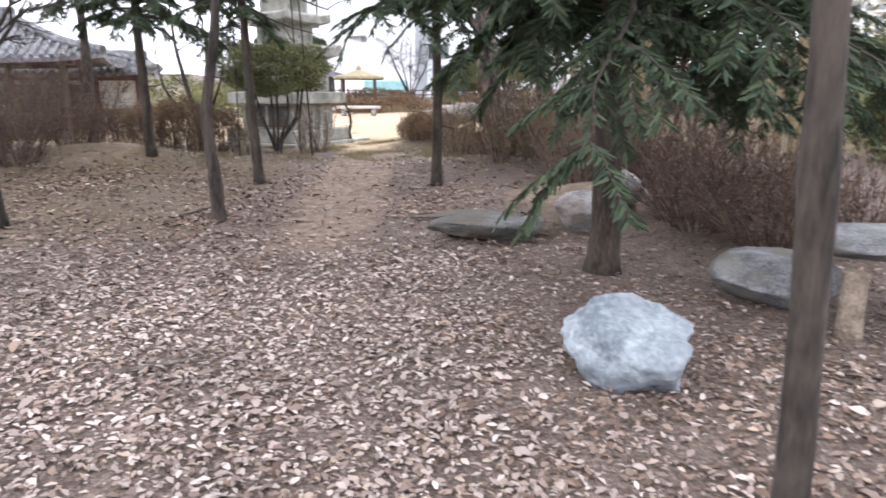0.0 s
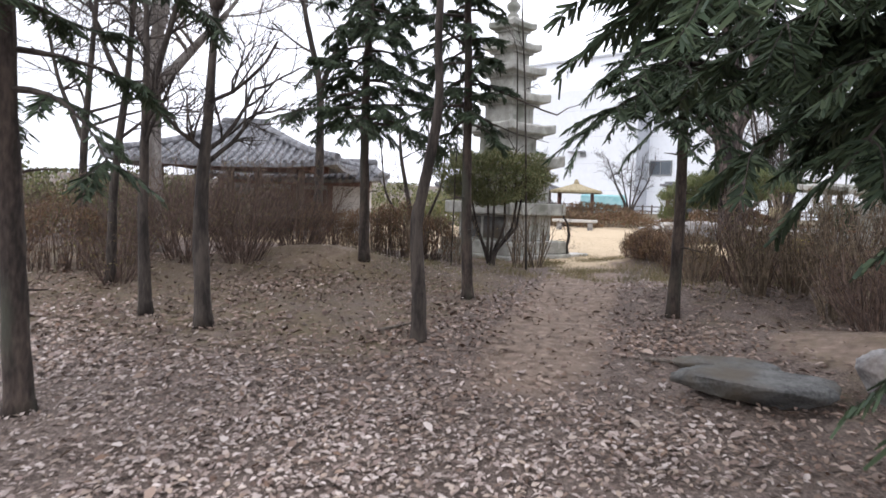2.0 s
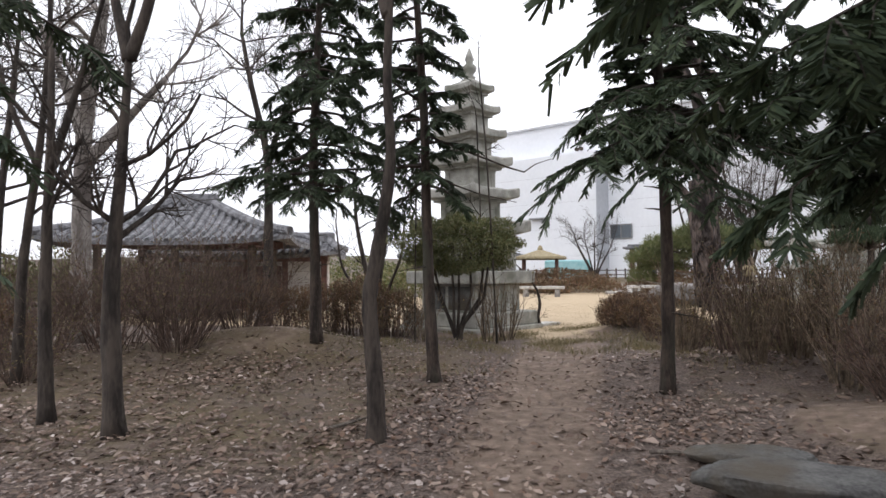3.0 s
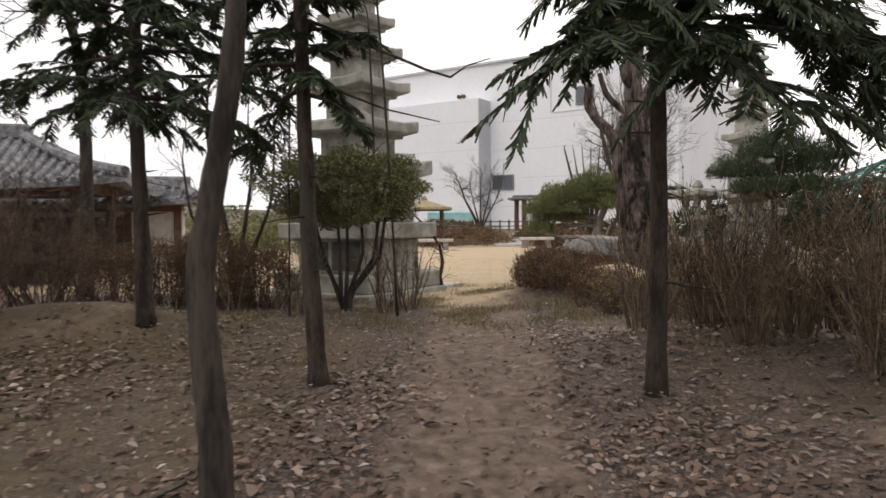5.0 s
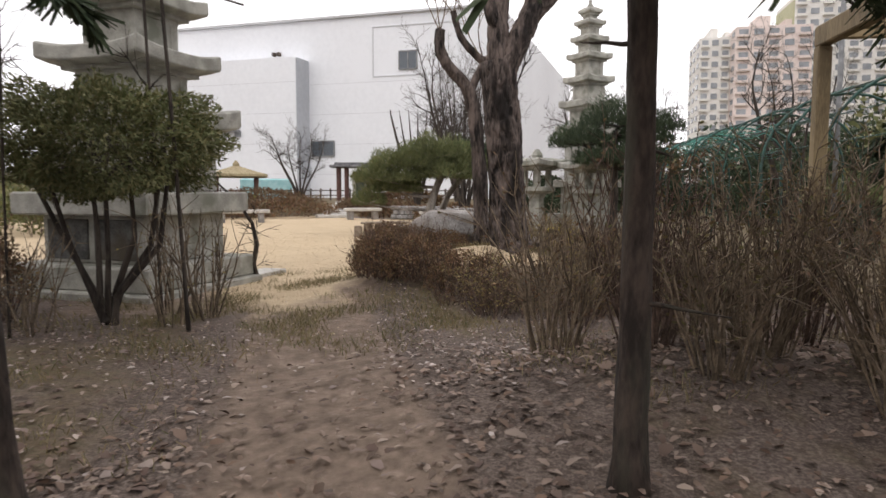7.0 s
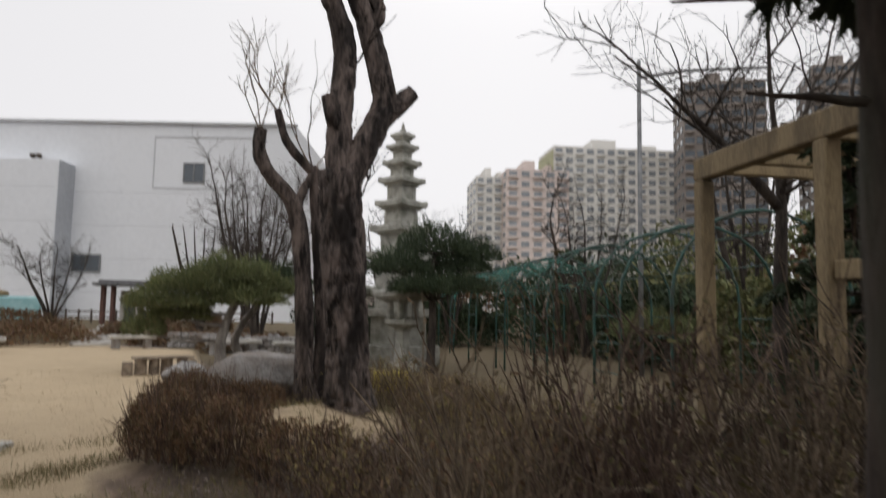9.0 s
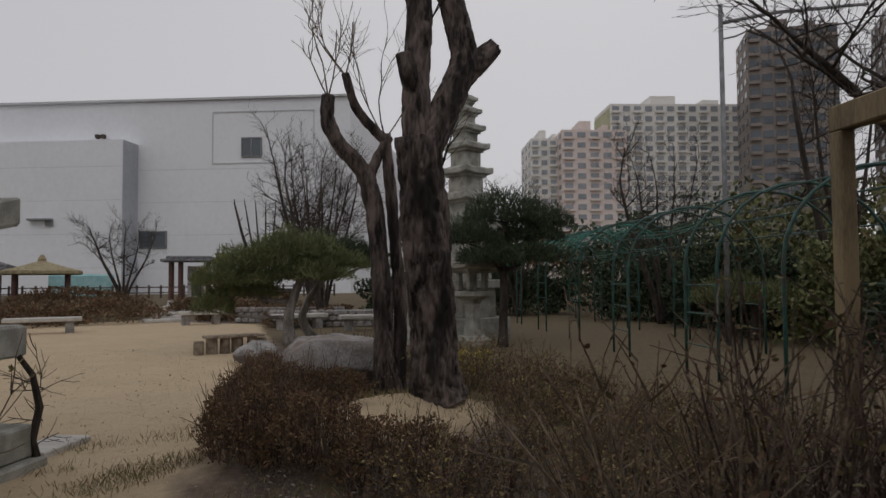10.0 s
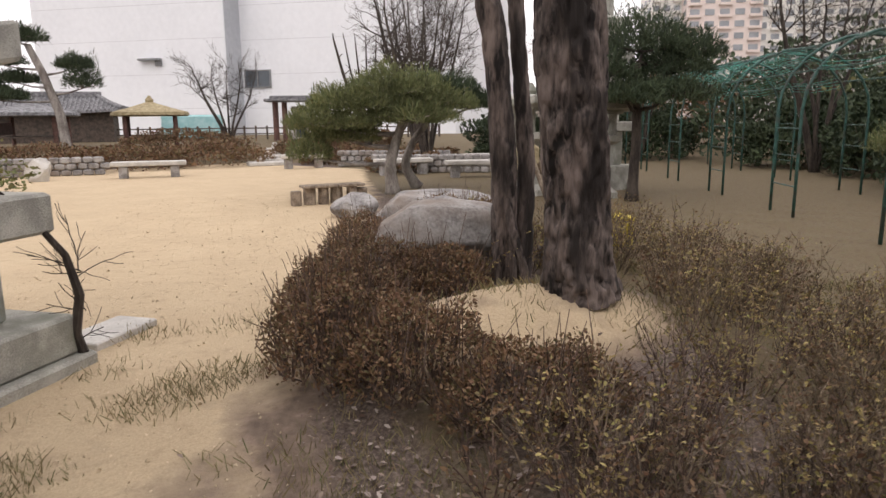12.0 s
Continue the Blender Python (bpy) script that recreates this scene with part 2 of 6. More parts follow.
class Geo:
    """Collects vertices and faces of one mesh."""

    def __init__(self):
        self.v, self.f, self.n = [], [], 0

    def add(self, verts, faces):
        verts = np.asarray(verts, float).reshape(-1, 3)
        self.v.append(verts)
        self.f.extend([tuple(i + self.n for i in f) for f in faces])
        self.n += len(verts)

    def box(self, cx, cy, cz, sx, sy, sz, m=None, bevel=0.0):
        """A box of the given centre and sizes; bevel: chamfered upright and level edges."""
        hx, hy, hz = sx / 2, sy / 2, sz / 2
        if bevel <= 0:
            vs = [(x, y, z) for z in (-hz, hz) for x, y in ((-hx, -hy), (hx, -hy), (hx, hy), (-hx, hy))]
            fs = [(3, 2, 1, 0), (4, 5, 6, 7)] + [(i, (i + 1) % 4, 4 + (i + 1) % 4, 4 + i) for i in range(4)]
        else:
            k = min(bevel, hx * 0.45, hy * 0.45, hz * 0.45)
            ring = [(-hx + k, -hy), (hx - k, -hy), (hx, -hy + k), (hx, hy - k), (hx - k, hy), (-hx + k, hy), (-hx, hy - k), (-hx, -hy + k)]
            vs = []
            for z, s in ((-hz, k), (-hz + k, 0), (hz - k, 0), (hz, k)):
                vs += [(x - math.copysign(s, x) , y - math.copysign(s, y), z) for x, y in ring]
            fs = [tuple(range(7, -1, -1)), tuple(range(24, 32))]
            for r in range(3):
                fs += [(r * 8 + i, r * 8 + (i + 1) % 8, r * 8 + 8 + (i + 1) % 8, r * 8 + 8 + i) for i in range(8)]
        vs = np.array(vs)
        if m is not None:
            vs = np.array([m @ Vector(p) for p in vs])
        self.add(vs + np.array((cx, cy, cz)), fs)

    def tube(self, pts, radii, sides=6, wobble=0.0, cap=True, mod=None):
        pts = np.asarray(pts, float)
        n = len(pts)
        radii = np.broadcast_to(np.asarray(radii, float), (n,))
        tang = np.gradient(pts, axis=0)
        tang /= np.linalg.norm(tang, axis=1)[:, None] + 1e-9
        ref = np.array((0.0, 1.0, 0.0)) if abs(tang[:, 2]).mean() > 0.7 else np.array((0.0, 0.0, 1.0))
        a = np.cross(tang, ref)
        a /= np.linalg.norm(a, axis=1)[:, None] + 1e-9
        b = np.cross(tang, a)
        ang = np.arange(sides) * 2 * math.pi / sides
        r = radii[:, None] * np.ones((1, sides))
        if wobble:
            r = r * (1 + wobble * RNG.standard_normal((n, sides)))
        if mod is not None:
            r = r * mod
        v = pts[:, None, :] + r[..., None] * (np.cos(ang)[None, :, None] * a[:, None, :] + np.sin(ang)[None, :, None] * b[:, None, :])
        fs = [(i * sides + j, i * sides + (j + 1) % sides, (i + 1) * sides + (j + 1) % sides, (i + 1) * sides + j) for i in range(n - 1) for j in range(sides)]
        if cap:
            fs += [tuple(range(sides - 1, -1, -1)), tuple(range((n - 1) * sides, n * sides))]
        self.add(v, fs)

    def lathe(self, cx, cy, profile, sides=24):
        """Turned body: profile of (radius, z)."""
        ang = np.arange(sides) * 2 * math.pi / sides
        v = [(cx + r * math.cos(t), cy + r * math.sin(t), z) for r, z in profile for t in ang]
        n = len(profile)
        fs = [(i * sides + j, i * sides + (j + 1) % sides, (i + 1) * sides + (j + 1) % sides, (i + 1) * sides + j) for i in range(n - 1) for j in range(sides)]
        fs += [tuple(range(sides - 1, -1, -1)), tuple(range((n - 1) * sides, n * sides))]
        self.add(v, fs)

    def mesh(self, name, smooth=False):
        me = bpy.data.meshes.new(name)
        me.from_pydata(np.concatenate(self.v).tolist(), [], self.f)
        if smooth:
            me.polygons.foreach_set("use_smooth", np.ones(len(me.polygons), bool))
        me.update()
        return me


STUFF = {"cane_mass", "bough_mass", "twig_mass", "branch_mass", "foliage", "crown", "leaf_mass", "needle_mass", "shoot_mass", "window_grid", "balcony_grid", "net"}


def part(name, geo, mat, parent=None, label="", smooth=False):
    """Links a Geo, or a mesh, as one object, under a thing if one is given."""
    me = geo.mesh(name, smooth) if isinstance(geo, Geo) else geo
    if not me.materials:
        me.materials.append(mat)
    ob = new(name, me)
    if parent is not None:
        ob.parent = parent
    if label:
        tagged(ob, label)
    if name in STUFF:
        tagged(ob, kind="stuff")
    return ob


def thing(name, label, category, at=(0, 0, 0), rz=0.0, group=""):
    e = new(name)
    e.empty_display_size = 0.1
    e.matrix_basis = pose(*at, 0, 0, rz)
    return tagged(e, label, category, group)


def unit(a):
    a = np.asarray(a, float)
    return a / (np.linalg.norm(a, axis=-1, keepdims=True) + 1e-9)


def needles(name, centres, axes, normals, length, width):
    """Many thin separate needles in one mesh: one slim quad each."""
    c, d, s = (np.asarray(a, float) for a in (centres, axes, normals))
    n = len(c)
    d = unit(d)
    w = unit(np.cross(d, s))
    ln, wd = np.broadcast_to(length, (n,))[:, None], np.broadcast_to(width, (n,))[:, None]
    v = np.empty((n, 4, 3))
    v[:, 0], v[:, 1] = c - w * wd / 2, c + w * wd / 2
    v[:, 2], v[:, 3] = c + d * ln + w * wd * 0.3, c + d * ln - w * wd * 0.3
    me = bpy.data.meshes.new(name)
    me.vertices.add(n * 4)
    me.vertices.foreach_set("co", v.ravel())
    me.loops.add(n * 4)
    me.loops.foreach_set("vertex_index", np.arange(n * 4, dtype=np.int32))
    me.polygons.add(n)
    me.polygons.foreach_set("loop_start", (np.arange(n) * 4).astype(np.int32))
    me.update(calc_edges=True)
    return me


def blades(name, centres, axes, normals, length, width, bend=0.0):
    """Many small separate leaves in one mesh: quads folded once along their length."""
    c, d, s = (np.asarray(a, float) for a in (centres, axes, normals))
    n = len(c)
    d = d / (np.linalg.norm(d, axis=1)[:, None] + 1e-9)
    w = np.cross(d, s)
    w /= np.linalg.norm(w, axis=1)[:, None] + 1e-9
    up = np.cross(w, d)
    ln = np.broadcast_to(length, (n,))[:, None]
    wd = np.broadcast_to(width, (n,))[:, None]
    v = np.empty((n, 6, 3))
    v[:, 0], v[:, 1] = c - d * ln / 2 - w * wd * 0.2, c - d * ln / 2 + w * wd * 0.2
    v[:, 2], v[:, 3] = c + w * wd / 2 + up * bend * ln, c - w * wd / 2 + up * bend * ln
    v[:, 4], v[:, 5] = c + d * ln / 2 + w * wd * 0.15, c + d * ln / 2 - w * wd * 0.15
    me = bpy.data.meshes.new(name)
    me.vertices.add(n * 6)
    me.vertices.foreach_set("co", v.ravel())
    idx = (np.arange(n)[:, None] * 6 + np.array([0, 1, 2, 3, 3, 2, 4, 5])[None, :]).ravel()
    me.loops.add(n * 8)
    me.loops.foreach_set("vertex_index", idx.astype(np.int32))
    me.polygons.add(n * 2)
    me.polygons.foreach_set("loop_start", (np.arange(n * 2) * 4).astype(np.int32))
    me.update(calc_edges=True)
    return me


# ---- ground ----
def ground_z(x, y):
    """Height of the ground: a gentle rise to the level yard, with low mounds."""
    x, y = np.asarray(x, float), np.asarray(y, float)
    z = -0.0336 * np.clip(13.5 - y, 0, 20)
    for mx, my, h, rx, ry in ((-5.1, 10.5, 0.42, 1.5, 0.8), (-7.5, 9.5, 0.2, 1.6, 1.2), (1.7, 7.6, 0.28, 1.2, 1.0), (0.9, 10.1, 0.26, 1.7, 1.0), (0.65, 14.3, 0.42, 1.25, 0.8), (1.6, 16.5, 0.3, 1.6, 1.6), (-3.3, 11.7, 0.06, 2, 1)):
        z = z + h * np.exp(-((x - mx) / rx) ** 2 - ((y - my) / ry) ** 2)
    rise = np.clip((y - 34.0) / 8.0, 0, 1)
    z = z + 0.5 * rise * rise * (3 - 2 * rise)
    return z


def soft(a, b, v):
    t = np.clip((v - a) / (b - a), 0, 1)
    return t * t * (3 - 2 * t)


def yard_right(y):
    """The right edge of the sand yard at y."""
    return np.interp(y, [12.0, 13.6, 15, 17, 20, 23.5, 27, 31.5, 35], [-0.95, -0.95, -0.45, 0.0, 0.4, 1.2, 1.6, 2.2, -0.5])


def zones(x, y):
    sand = soft(-0.75, 0.8, yard_right(y) + 0.1 - x) * soft(-1.6, 1.9, y - (12.25 + 1.5 * soft(0, 1.0, -1.7 - x))) * soft(-0.6, 0.6, 35.5 - 0.25 * np.abs(x + 1) - y) * soft(-1, 1, x + 13)
    sand = sand * (0.7 + 0.3 * soft(13.6, 17.5, y))
    sand = np.maximum(sand, 0.6 * soft(1.35, 0.6, np.hypot((x - 0.6) / 1.15, (y - 14.3) / 0.75)))
    px = np.interp(y, [-4, 2, 5, 8, 11, 14], [-0.6, -0.7, -1.1, -1.25, -1.3, -1.4])
    trod = soft(0.95, 0.15, np.abs(x - px)) * soft(3.5, 8, y) * soft(15.5, 13, y)
    trod = np.maximum(trod, soft(1.0, 0.4, np.hypot((x + 5.1) / 1.5, (y - 10.4) / 0.9)))
    trod = np.maximum(trod, soft(1.2, 0.5, np.hypot((x - 1.7) / 1.2, (y - 7.6))))
    trod = np.maximum(trod, soft(1.3, 0.6, np.hypot((x - 0.7) / 1.15, (y - 14.35) / 0.75)))
    trod = np.maximum(trod, 0.8 * soft(11.8, 13.4, y) * soft(17, 15.8, y) * soft(-0.3, -0.95, x) * soft(-4.5, -3.0, x))
    grass = soft(1.0, 2.2, x) * soft(11.8, 13.0, y) * soft(40, 34, y)
    grass = np.maximum(grass, soft(34, 36, y))
    grass = np.maximum(grass, 0.55 * soft(0.7, 1.1, np.abs(x + 1.3)) * soft(1.8, 1.3, np.abs(x + 1.3)) * soft(10.5, 12, y) * soft(14.5, 13.3, y))
    moss = soft(4.2, 6.5, y) * soft(12.6, 11.4, y) * (0.52 * soft(-1.7, -2.6, x) + 0.40 * soft(-0.5, 0.3, x) * soft(4.5, 3.0, x))
    grass = np.maximum(grass, moss)
    return sand, trod, grass


def axis(fine_lo, fine_hi, step, far):
    mid = np.arange(fine_lo, fine_hi + 1e-6, step)
    out = np.cumsum(step * 1.35 ** np.arange(1, 40))
    out = out[out < far]
    return np.concatenate([fine_lo - out[::-1], mid, fine_hi + out])


def make_ground():
    xs, ys = axis(-13, 10, 0.16, 1800), axis(-3, 36, 0.16, 2500)
    X, Y = np.meshgrid(xs, ys)
    Z = ground_z(X, Y)
    near = (np.abs(X) < 12) & (Y < 20)
    Z = Z + np.where(near, 0.018 * np.sin(X * 5.1 + 1.3 * np.sin(Y * 3.3)) * np.sin(Y * 4.3 + X), 0) * (1 - zones(X, Y)[0])
    me = bpy.data.meshes.new("ground")
    nx, ny = len(xs), len(ys)
    me.vertices.add(nx * ny)
    me.vertices.foreach_set("co", np.stack([X, Y, Z], -1).ravel())
    i = (np.arange(ny - 1)[:, None] * nx + np.arange(nx - 1)[None, :]).ravel()
    q = np.stack([i, i + 1, i + nx + 1, i + nx], 1)
    me.loops.add(len(q) * 4)
    me.loops.foreach_set("vertex_index", q.ravel().astype(np.int32))
    me.polygons.add(len(q))
    me.polygons.foreach_set("loop_start", (np.arange(len(q)) * 4).astype(np.int32))
    me.polygons.foreach_set("use_smooth", np.ones(len(q), bool))
    me.update(calc_edges=True)
    for name, z in zip(("sand", "trodden", "grass"), zones(X, Y)):
        me.attributes.new(name, "FLOAT", "POINT").data.foreach_set("value", z.ravel())
    me.materials.append(GROUND)
    tagged(new("ground", me), "leaf-strewn park soil running into a yellow sand yard", "ground", kind="structure")


make_ground()


def make_litter():
    """Fallen leaves lying over the wood floor, dense near the walk."""
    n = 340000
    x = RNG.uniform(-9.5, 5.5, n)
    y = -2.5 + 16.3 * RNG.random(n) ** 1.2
    s, t, g = zones(x, y)
    patch = np.array([noise.noise(Vector((a * 0.7, b * 0.7, 0))) for a, b in zip(x[::1], y[::1])])
    keep = RNG.random(n) < np.clip((1 - s * 1.4) * (1 - 0.8 * t) * (1 - 0.5 * g) * (0.9 + 0.8 * patch) * (1 - 0.5 * soft(4.0, 7.0, y)) * (1 - 0.55 * soft(0.1, 0.9, x) * soft(2.0, 4.5, y) * soft(10, 8, y)) * (1 - 0.7 * soft(11.5, 12.8, y) * soft(-0.6, -1.0, x)) * soft(-9.5, -7.0, x) * soft(5.5, 3.6, x) * soft(-2.5, -0.5, y), 0, 1)
    x, y = x[keep], y[keep]
    n = len(x)
    z = ground_z(x, y) + RNG.uniform(0.004, 0.035, n)
    az = RNG.uniform(0, 2 * math.pi, n)
    d = np.stack([np.cos(az), np.sin(az), RNG.normal(0, 0.22, n)], 1)
    nrm = np.stack([RNG.normal(0, 0.3, n), RNG.normal(0, 0.3, n), np.ones(n)], 1)
    ln = RNG.uniform(0.02, 0.052, n) * (1 + 0.35 * soft(4, 7, y) * soft(11.5, 9.5, y)) * (1 - 0.25 * soft(10, 12, y)) * np.where(RNG.random(n) < 0.05, 1.6, 1)
    # browner leaves deeper in; last term paints the cedar's shade at the right
    brown_shade = RNG.random(n) < 0.12 + 0.8 * soft(4.0, 7.0, y) - 0.42 * soft(9.5, 11.5, y) + 0.6 * soft(-0.1, 1.0, x) * soft(0.8, 3.2, y)
    for k, mat, label in ((~brown_shade, LITTER, "dry curled beige leaves lying on the soil"), (brown_shade, LITTER_BROWN_SHADE, "dark brown leaves under the trees, partly standing in for the cedar's shade")):
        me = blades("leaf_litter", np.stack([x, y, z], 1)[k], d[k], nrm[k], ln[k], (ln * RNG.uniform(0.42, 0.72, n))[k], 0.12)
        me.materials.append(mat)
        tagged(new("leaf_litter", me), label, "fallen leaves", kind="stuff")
    # dry grass and weeds at the edges of path, bed and yard
    m = 170000
    gx, gy = RNG.uniform(-4.6, 4.5, m), RNG.uniform(9.5, 18.5, m)
    s, t, g = zones(gx, gy)
    clump = np.array([noise.noise(Vector((a * 1.7, b * 1.7, 7))) for a, b in zip(gx, gy)])
    edge = 4 * s * (1 - s) * soft(16.5, 15, gy) + 0.9 * g * (1 - s) + 0.4 * (1 - 0.6 * s) * soft(10.5, 12, gy) * soft(15.2, 13.2, gy) * soft(0.3, -0.5, gx) + 0.8 * soft(11.4, 12.2, gy) * soft(14.0, 13.1, gy) * soft(-1.1, -0.5, gx) * soft(3.5, 2.5, gx)
    k = RNG.random(m) < np.clip(edge * (0.25 + 1.6 * clump), 0, 1)
    gx, gy = gx[k], gy[k]
    m = len(gx)
    d = np.stack([RNG.normal(0, 0.55, m), RNG.normal(0, 0.55, m), np.ones(m)], 1)
    me = needles("dry_grass", np.stack([gx, gy, ground_z(gx, gy) - 0.005], 1), d, RNG.normal(0, 1, (m, 3)), RNG.uniform(0.025, 0.09, m), RNG.uniform(0.003, 0.007, m))
    me.materials.append(DRY_GRASS)
    tagged(new("dry_grass", me), "thin dry grass and weeds along the path's edge", "grass", kind="stuff")
    # grit and crumbs on the sand
    m = 9000
    gx, gy = RNG.uniform(-3.2, 0.4, m), 11.8 + 13 * RNG.random(m) ** 1.8
    s, t, g = zones(gx, gy)
    k = RNG.random(m) < s
    gx, gy = gx[k], gy[k]
    m = len(gx)
    size = RNG.uniform(0.006, 0.02, m) * np.where(RNG.random(m) < 0.05, 1.9, 1)
    me = blades("sand_grit", np.stack([gx, gy, ground_z(gx, gy) + size * 0.25], 1), RNG.normal(0, 1, (m, 3)) * np.array((1, 1, 0.35)), RNG.normal(0, 0.4, (m, 3)) + np.array((0, 0, 1)), size, size * 0.8, 0.3)
    me.materials.append(GRIT)
    tagged(new("sand_grit", me), "crumbs of earth and grit on the sand", "grit", kind="stuff")


make_litter()


# ---- trees ----
def limb_points(p, d, length, n, droop=0.0, wob=0.1):
    """A wavering limb from p along d."""
    pts = [np.array(p, float)]
    d = unit(d)
    for i in range(n):
        d = unit(d + RNG.normal(0, wob, 3) + np.array((0, 0, droop / n)))
        pts.append(pts[-1] + d * length / n)
    return np.array(pts), d


def grow(geo, p, d, length, r, depth, spread=0.6, up=0.15, sides=5, kids=(2, 4), shrink=0.68):
    """A bare branch that forks on and on."""
    pts, dd = limb_points(p, d, length, 4 if depth > 0 else 3, up, 0.12)
    geo.tube(pts, np.linspace(r, max(r * 0.55, 0.0022), len(pts)), sides if r > 0.012 else 3, cap=False)
    if depth <= 0:
        return
    for k in range(RNG.integers(*kids) + 1):
        i = RNG.integers(1, len(pts))
        side = unit(np.cross(dd, RNG.normal(0, 1, 3)))
        nd = unit(dd * (1 - spread * 0.5) + side * spread * RNG.uniform(0.7, 1.3))
        grow(geo, pts[i], nd, length * shrink * RNG.uniform(0.7, 1.15), max(r * 0.55, 0.003), depth - 1, spread, up, sides, kids, shrink)


def trunk_tube(geo, pts, r0, r1, sides=12, flare=1.35):
    """A tapered trunk through pts (relative to its foot), smoothed, flared at the foot."""
    pts = np.asarray(pts, float)
    t = np.linspace(0, len(pts) - 1, 6 * (len(pts) - 1) + 1)
    fine = np.stack([np.interp(t, np.arange(len(pts)), pts[:, k]) for k in range(3)], 1)
    for _ in range(3):
        fine[1:-1] = (fine[:-2] + 2 * fine[1:-1] + fine[2:]) / 4
    rad = np.linspace(r0, r1, len(fine))
    rad = rad * (1 + (flare - 1) * np.exp(-np.maximum(fine[:, 2], 0) / 0.12))
    geo.tube(fine, rad, sides, 0.05)
    return fine, rad


def sprays(pts, n, length, hang=0.5, spread=0.10):
    """Centres and directions for needle sprays along a bough."""
    i = RNG.integers(1, len(pts), n)
    f = RNG.random((n, 1))
    c = pts[i - 1] * (1 - f) + pts[i] * f
    d = unit(pts[i] - pts[i - 1])
    s = unit(np.cross(d, np.array((0, 0, 1.0))))
    d2 = unit(d * RNG.uniform(0.2, 0.9, (n, 1)) + s * RNG.choice([-1, 1], (n, 1)) * RNG.uniform(0.3, 1.0, (n, 1)) + np.array((0, 0, -1)) * RNG.uniform(0, hang, (n, 1)))
    return c + d2 * RNG.uniform(0, spread, (n, 1)), d2


def conifer(at, height, dia, first, reach, label, lean=(0, 0), dens=1.0, boughs=60, bare=(), hang=0.55, mat=None, short=None, dead=(), bark=None, low=1.1, size=1.0):
    """Needle tree: straight trunk, whorls of drooping boughs from height first up, dead stubs below."""
    x, y = at
    z = float(ground_z(x, y)) - 0.04
    tree = thing("conifer_tree", label, "tree", (x, y, z), 0, "trees of the small wood")
    g = Geo()
    top = np.array((lean[0], lean[1], height))
    trunk_tube(g, [top * f + np.array((0.03 * math.sin(9 * f + x), 0.03 * math.cos(7 * f), 0)) for f in np.linspace(0, 1, 9)], dia / 2, dia * 0.12)
    for h in bare:
        a = RNG.uniform(0, 2 * math.pi)
        pts, _ = limb_points(top * (h / height), (math.cos(a), math.sin(a), 0.1), RNG.uniform(0.12, 0.38), 4, -0.1)
        g.tube(pts, np.linspace(0.012, 0.003, len(pts)), 4)
    part("trunk", g, bark or BARK_RED, tree, smooth=True)
    for pts in dead:
        g = Geo()
        g.tube(np.array(pts), np.linspace(0.014, 0.004, len(pts)), 5, 0.1)
        part("dead_branch", g, BARK_DARK, tree)
    bg, cs, ds = Geo(), [], []
    for k in range(boughs):
        h = first + (height - first) * (k / boughs) ** low
        a = k * 2.4 + RNG.uniform(-0.4, 0.4)
        ln = reach * (1 - 0.75 * (h - first) / (height - first)) * RNG.uniform(0.55, 1.1)
        if short:
            off = abs((a - radians(short[0]) + math.pi) % (2 * math.pi) - math.pi)
            ln = min(ln, short[2]) if off < radians(short[1]) else ln
        pts, _ = limb_points(top * (h / height), (math.cos(a), math.sin(a), RNG.uniform(-0.05, 0.3)), ln, 6, -0.55, 0.09)
        bg.tube(pts, np.linspace(0.016 + 0.008 * ln, 0.004, len(pts)), 4, cap=False)
        for _ in range(int(5 + 7 * ln)):
            i = RNG.integers(2, len(pts))
            sd = unit(np.cross(pts[i] - pts[i - 1], (0, 0, 1.0))) * RNG.choice([-1, 1])
            tw, _ = limb_points(pts[i], unit(pts[i] - pts[i - 1]) * 0.6 + sd * RNG.uniform(0.4, 1) + np.array((0, 0, RNG.uniform(-0.3, 0.2))), ln * RNG.uniform(0.15, 0.36), 4, -hang, 0.1)
            bg.tube(tw, np.linspace(0.006, 0.002, len(tw)), 3, cap=False)
            c, d = sprays(tw, int(62 * dens), 0.06, hang, 0.03)
            cs.append(c), ds.append(d)
        c, d = sprays(pts[2:], int(44 * dens), 0.06, hang, 0.03)
        cs.append(c), ds.append(d)
    part("bough_mass", bg, BARK_DARK, tree)
    cs, ds = np.concatenate(cs), np.concatenate(ds)
    n = len(cs)
    me = needles("crown", cs, ds, RNG.normal(0, 1, (n, 3)) + np.array((0, 0, 1.0)), RNG.uniform(0.04, 0.095, n) * size, RNG.uniform(0.008, 0.017, n) * size)
    part("crown", me, mat or NEEDLE, tree, "dark green hanging needle sprays")
    return tree


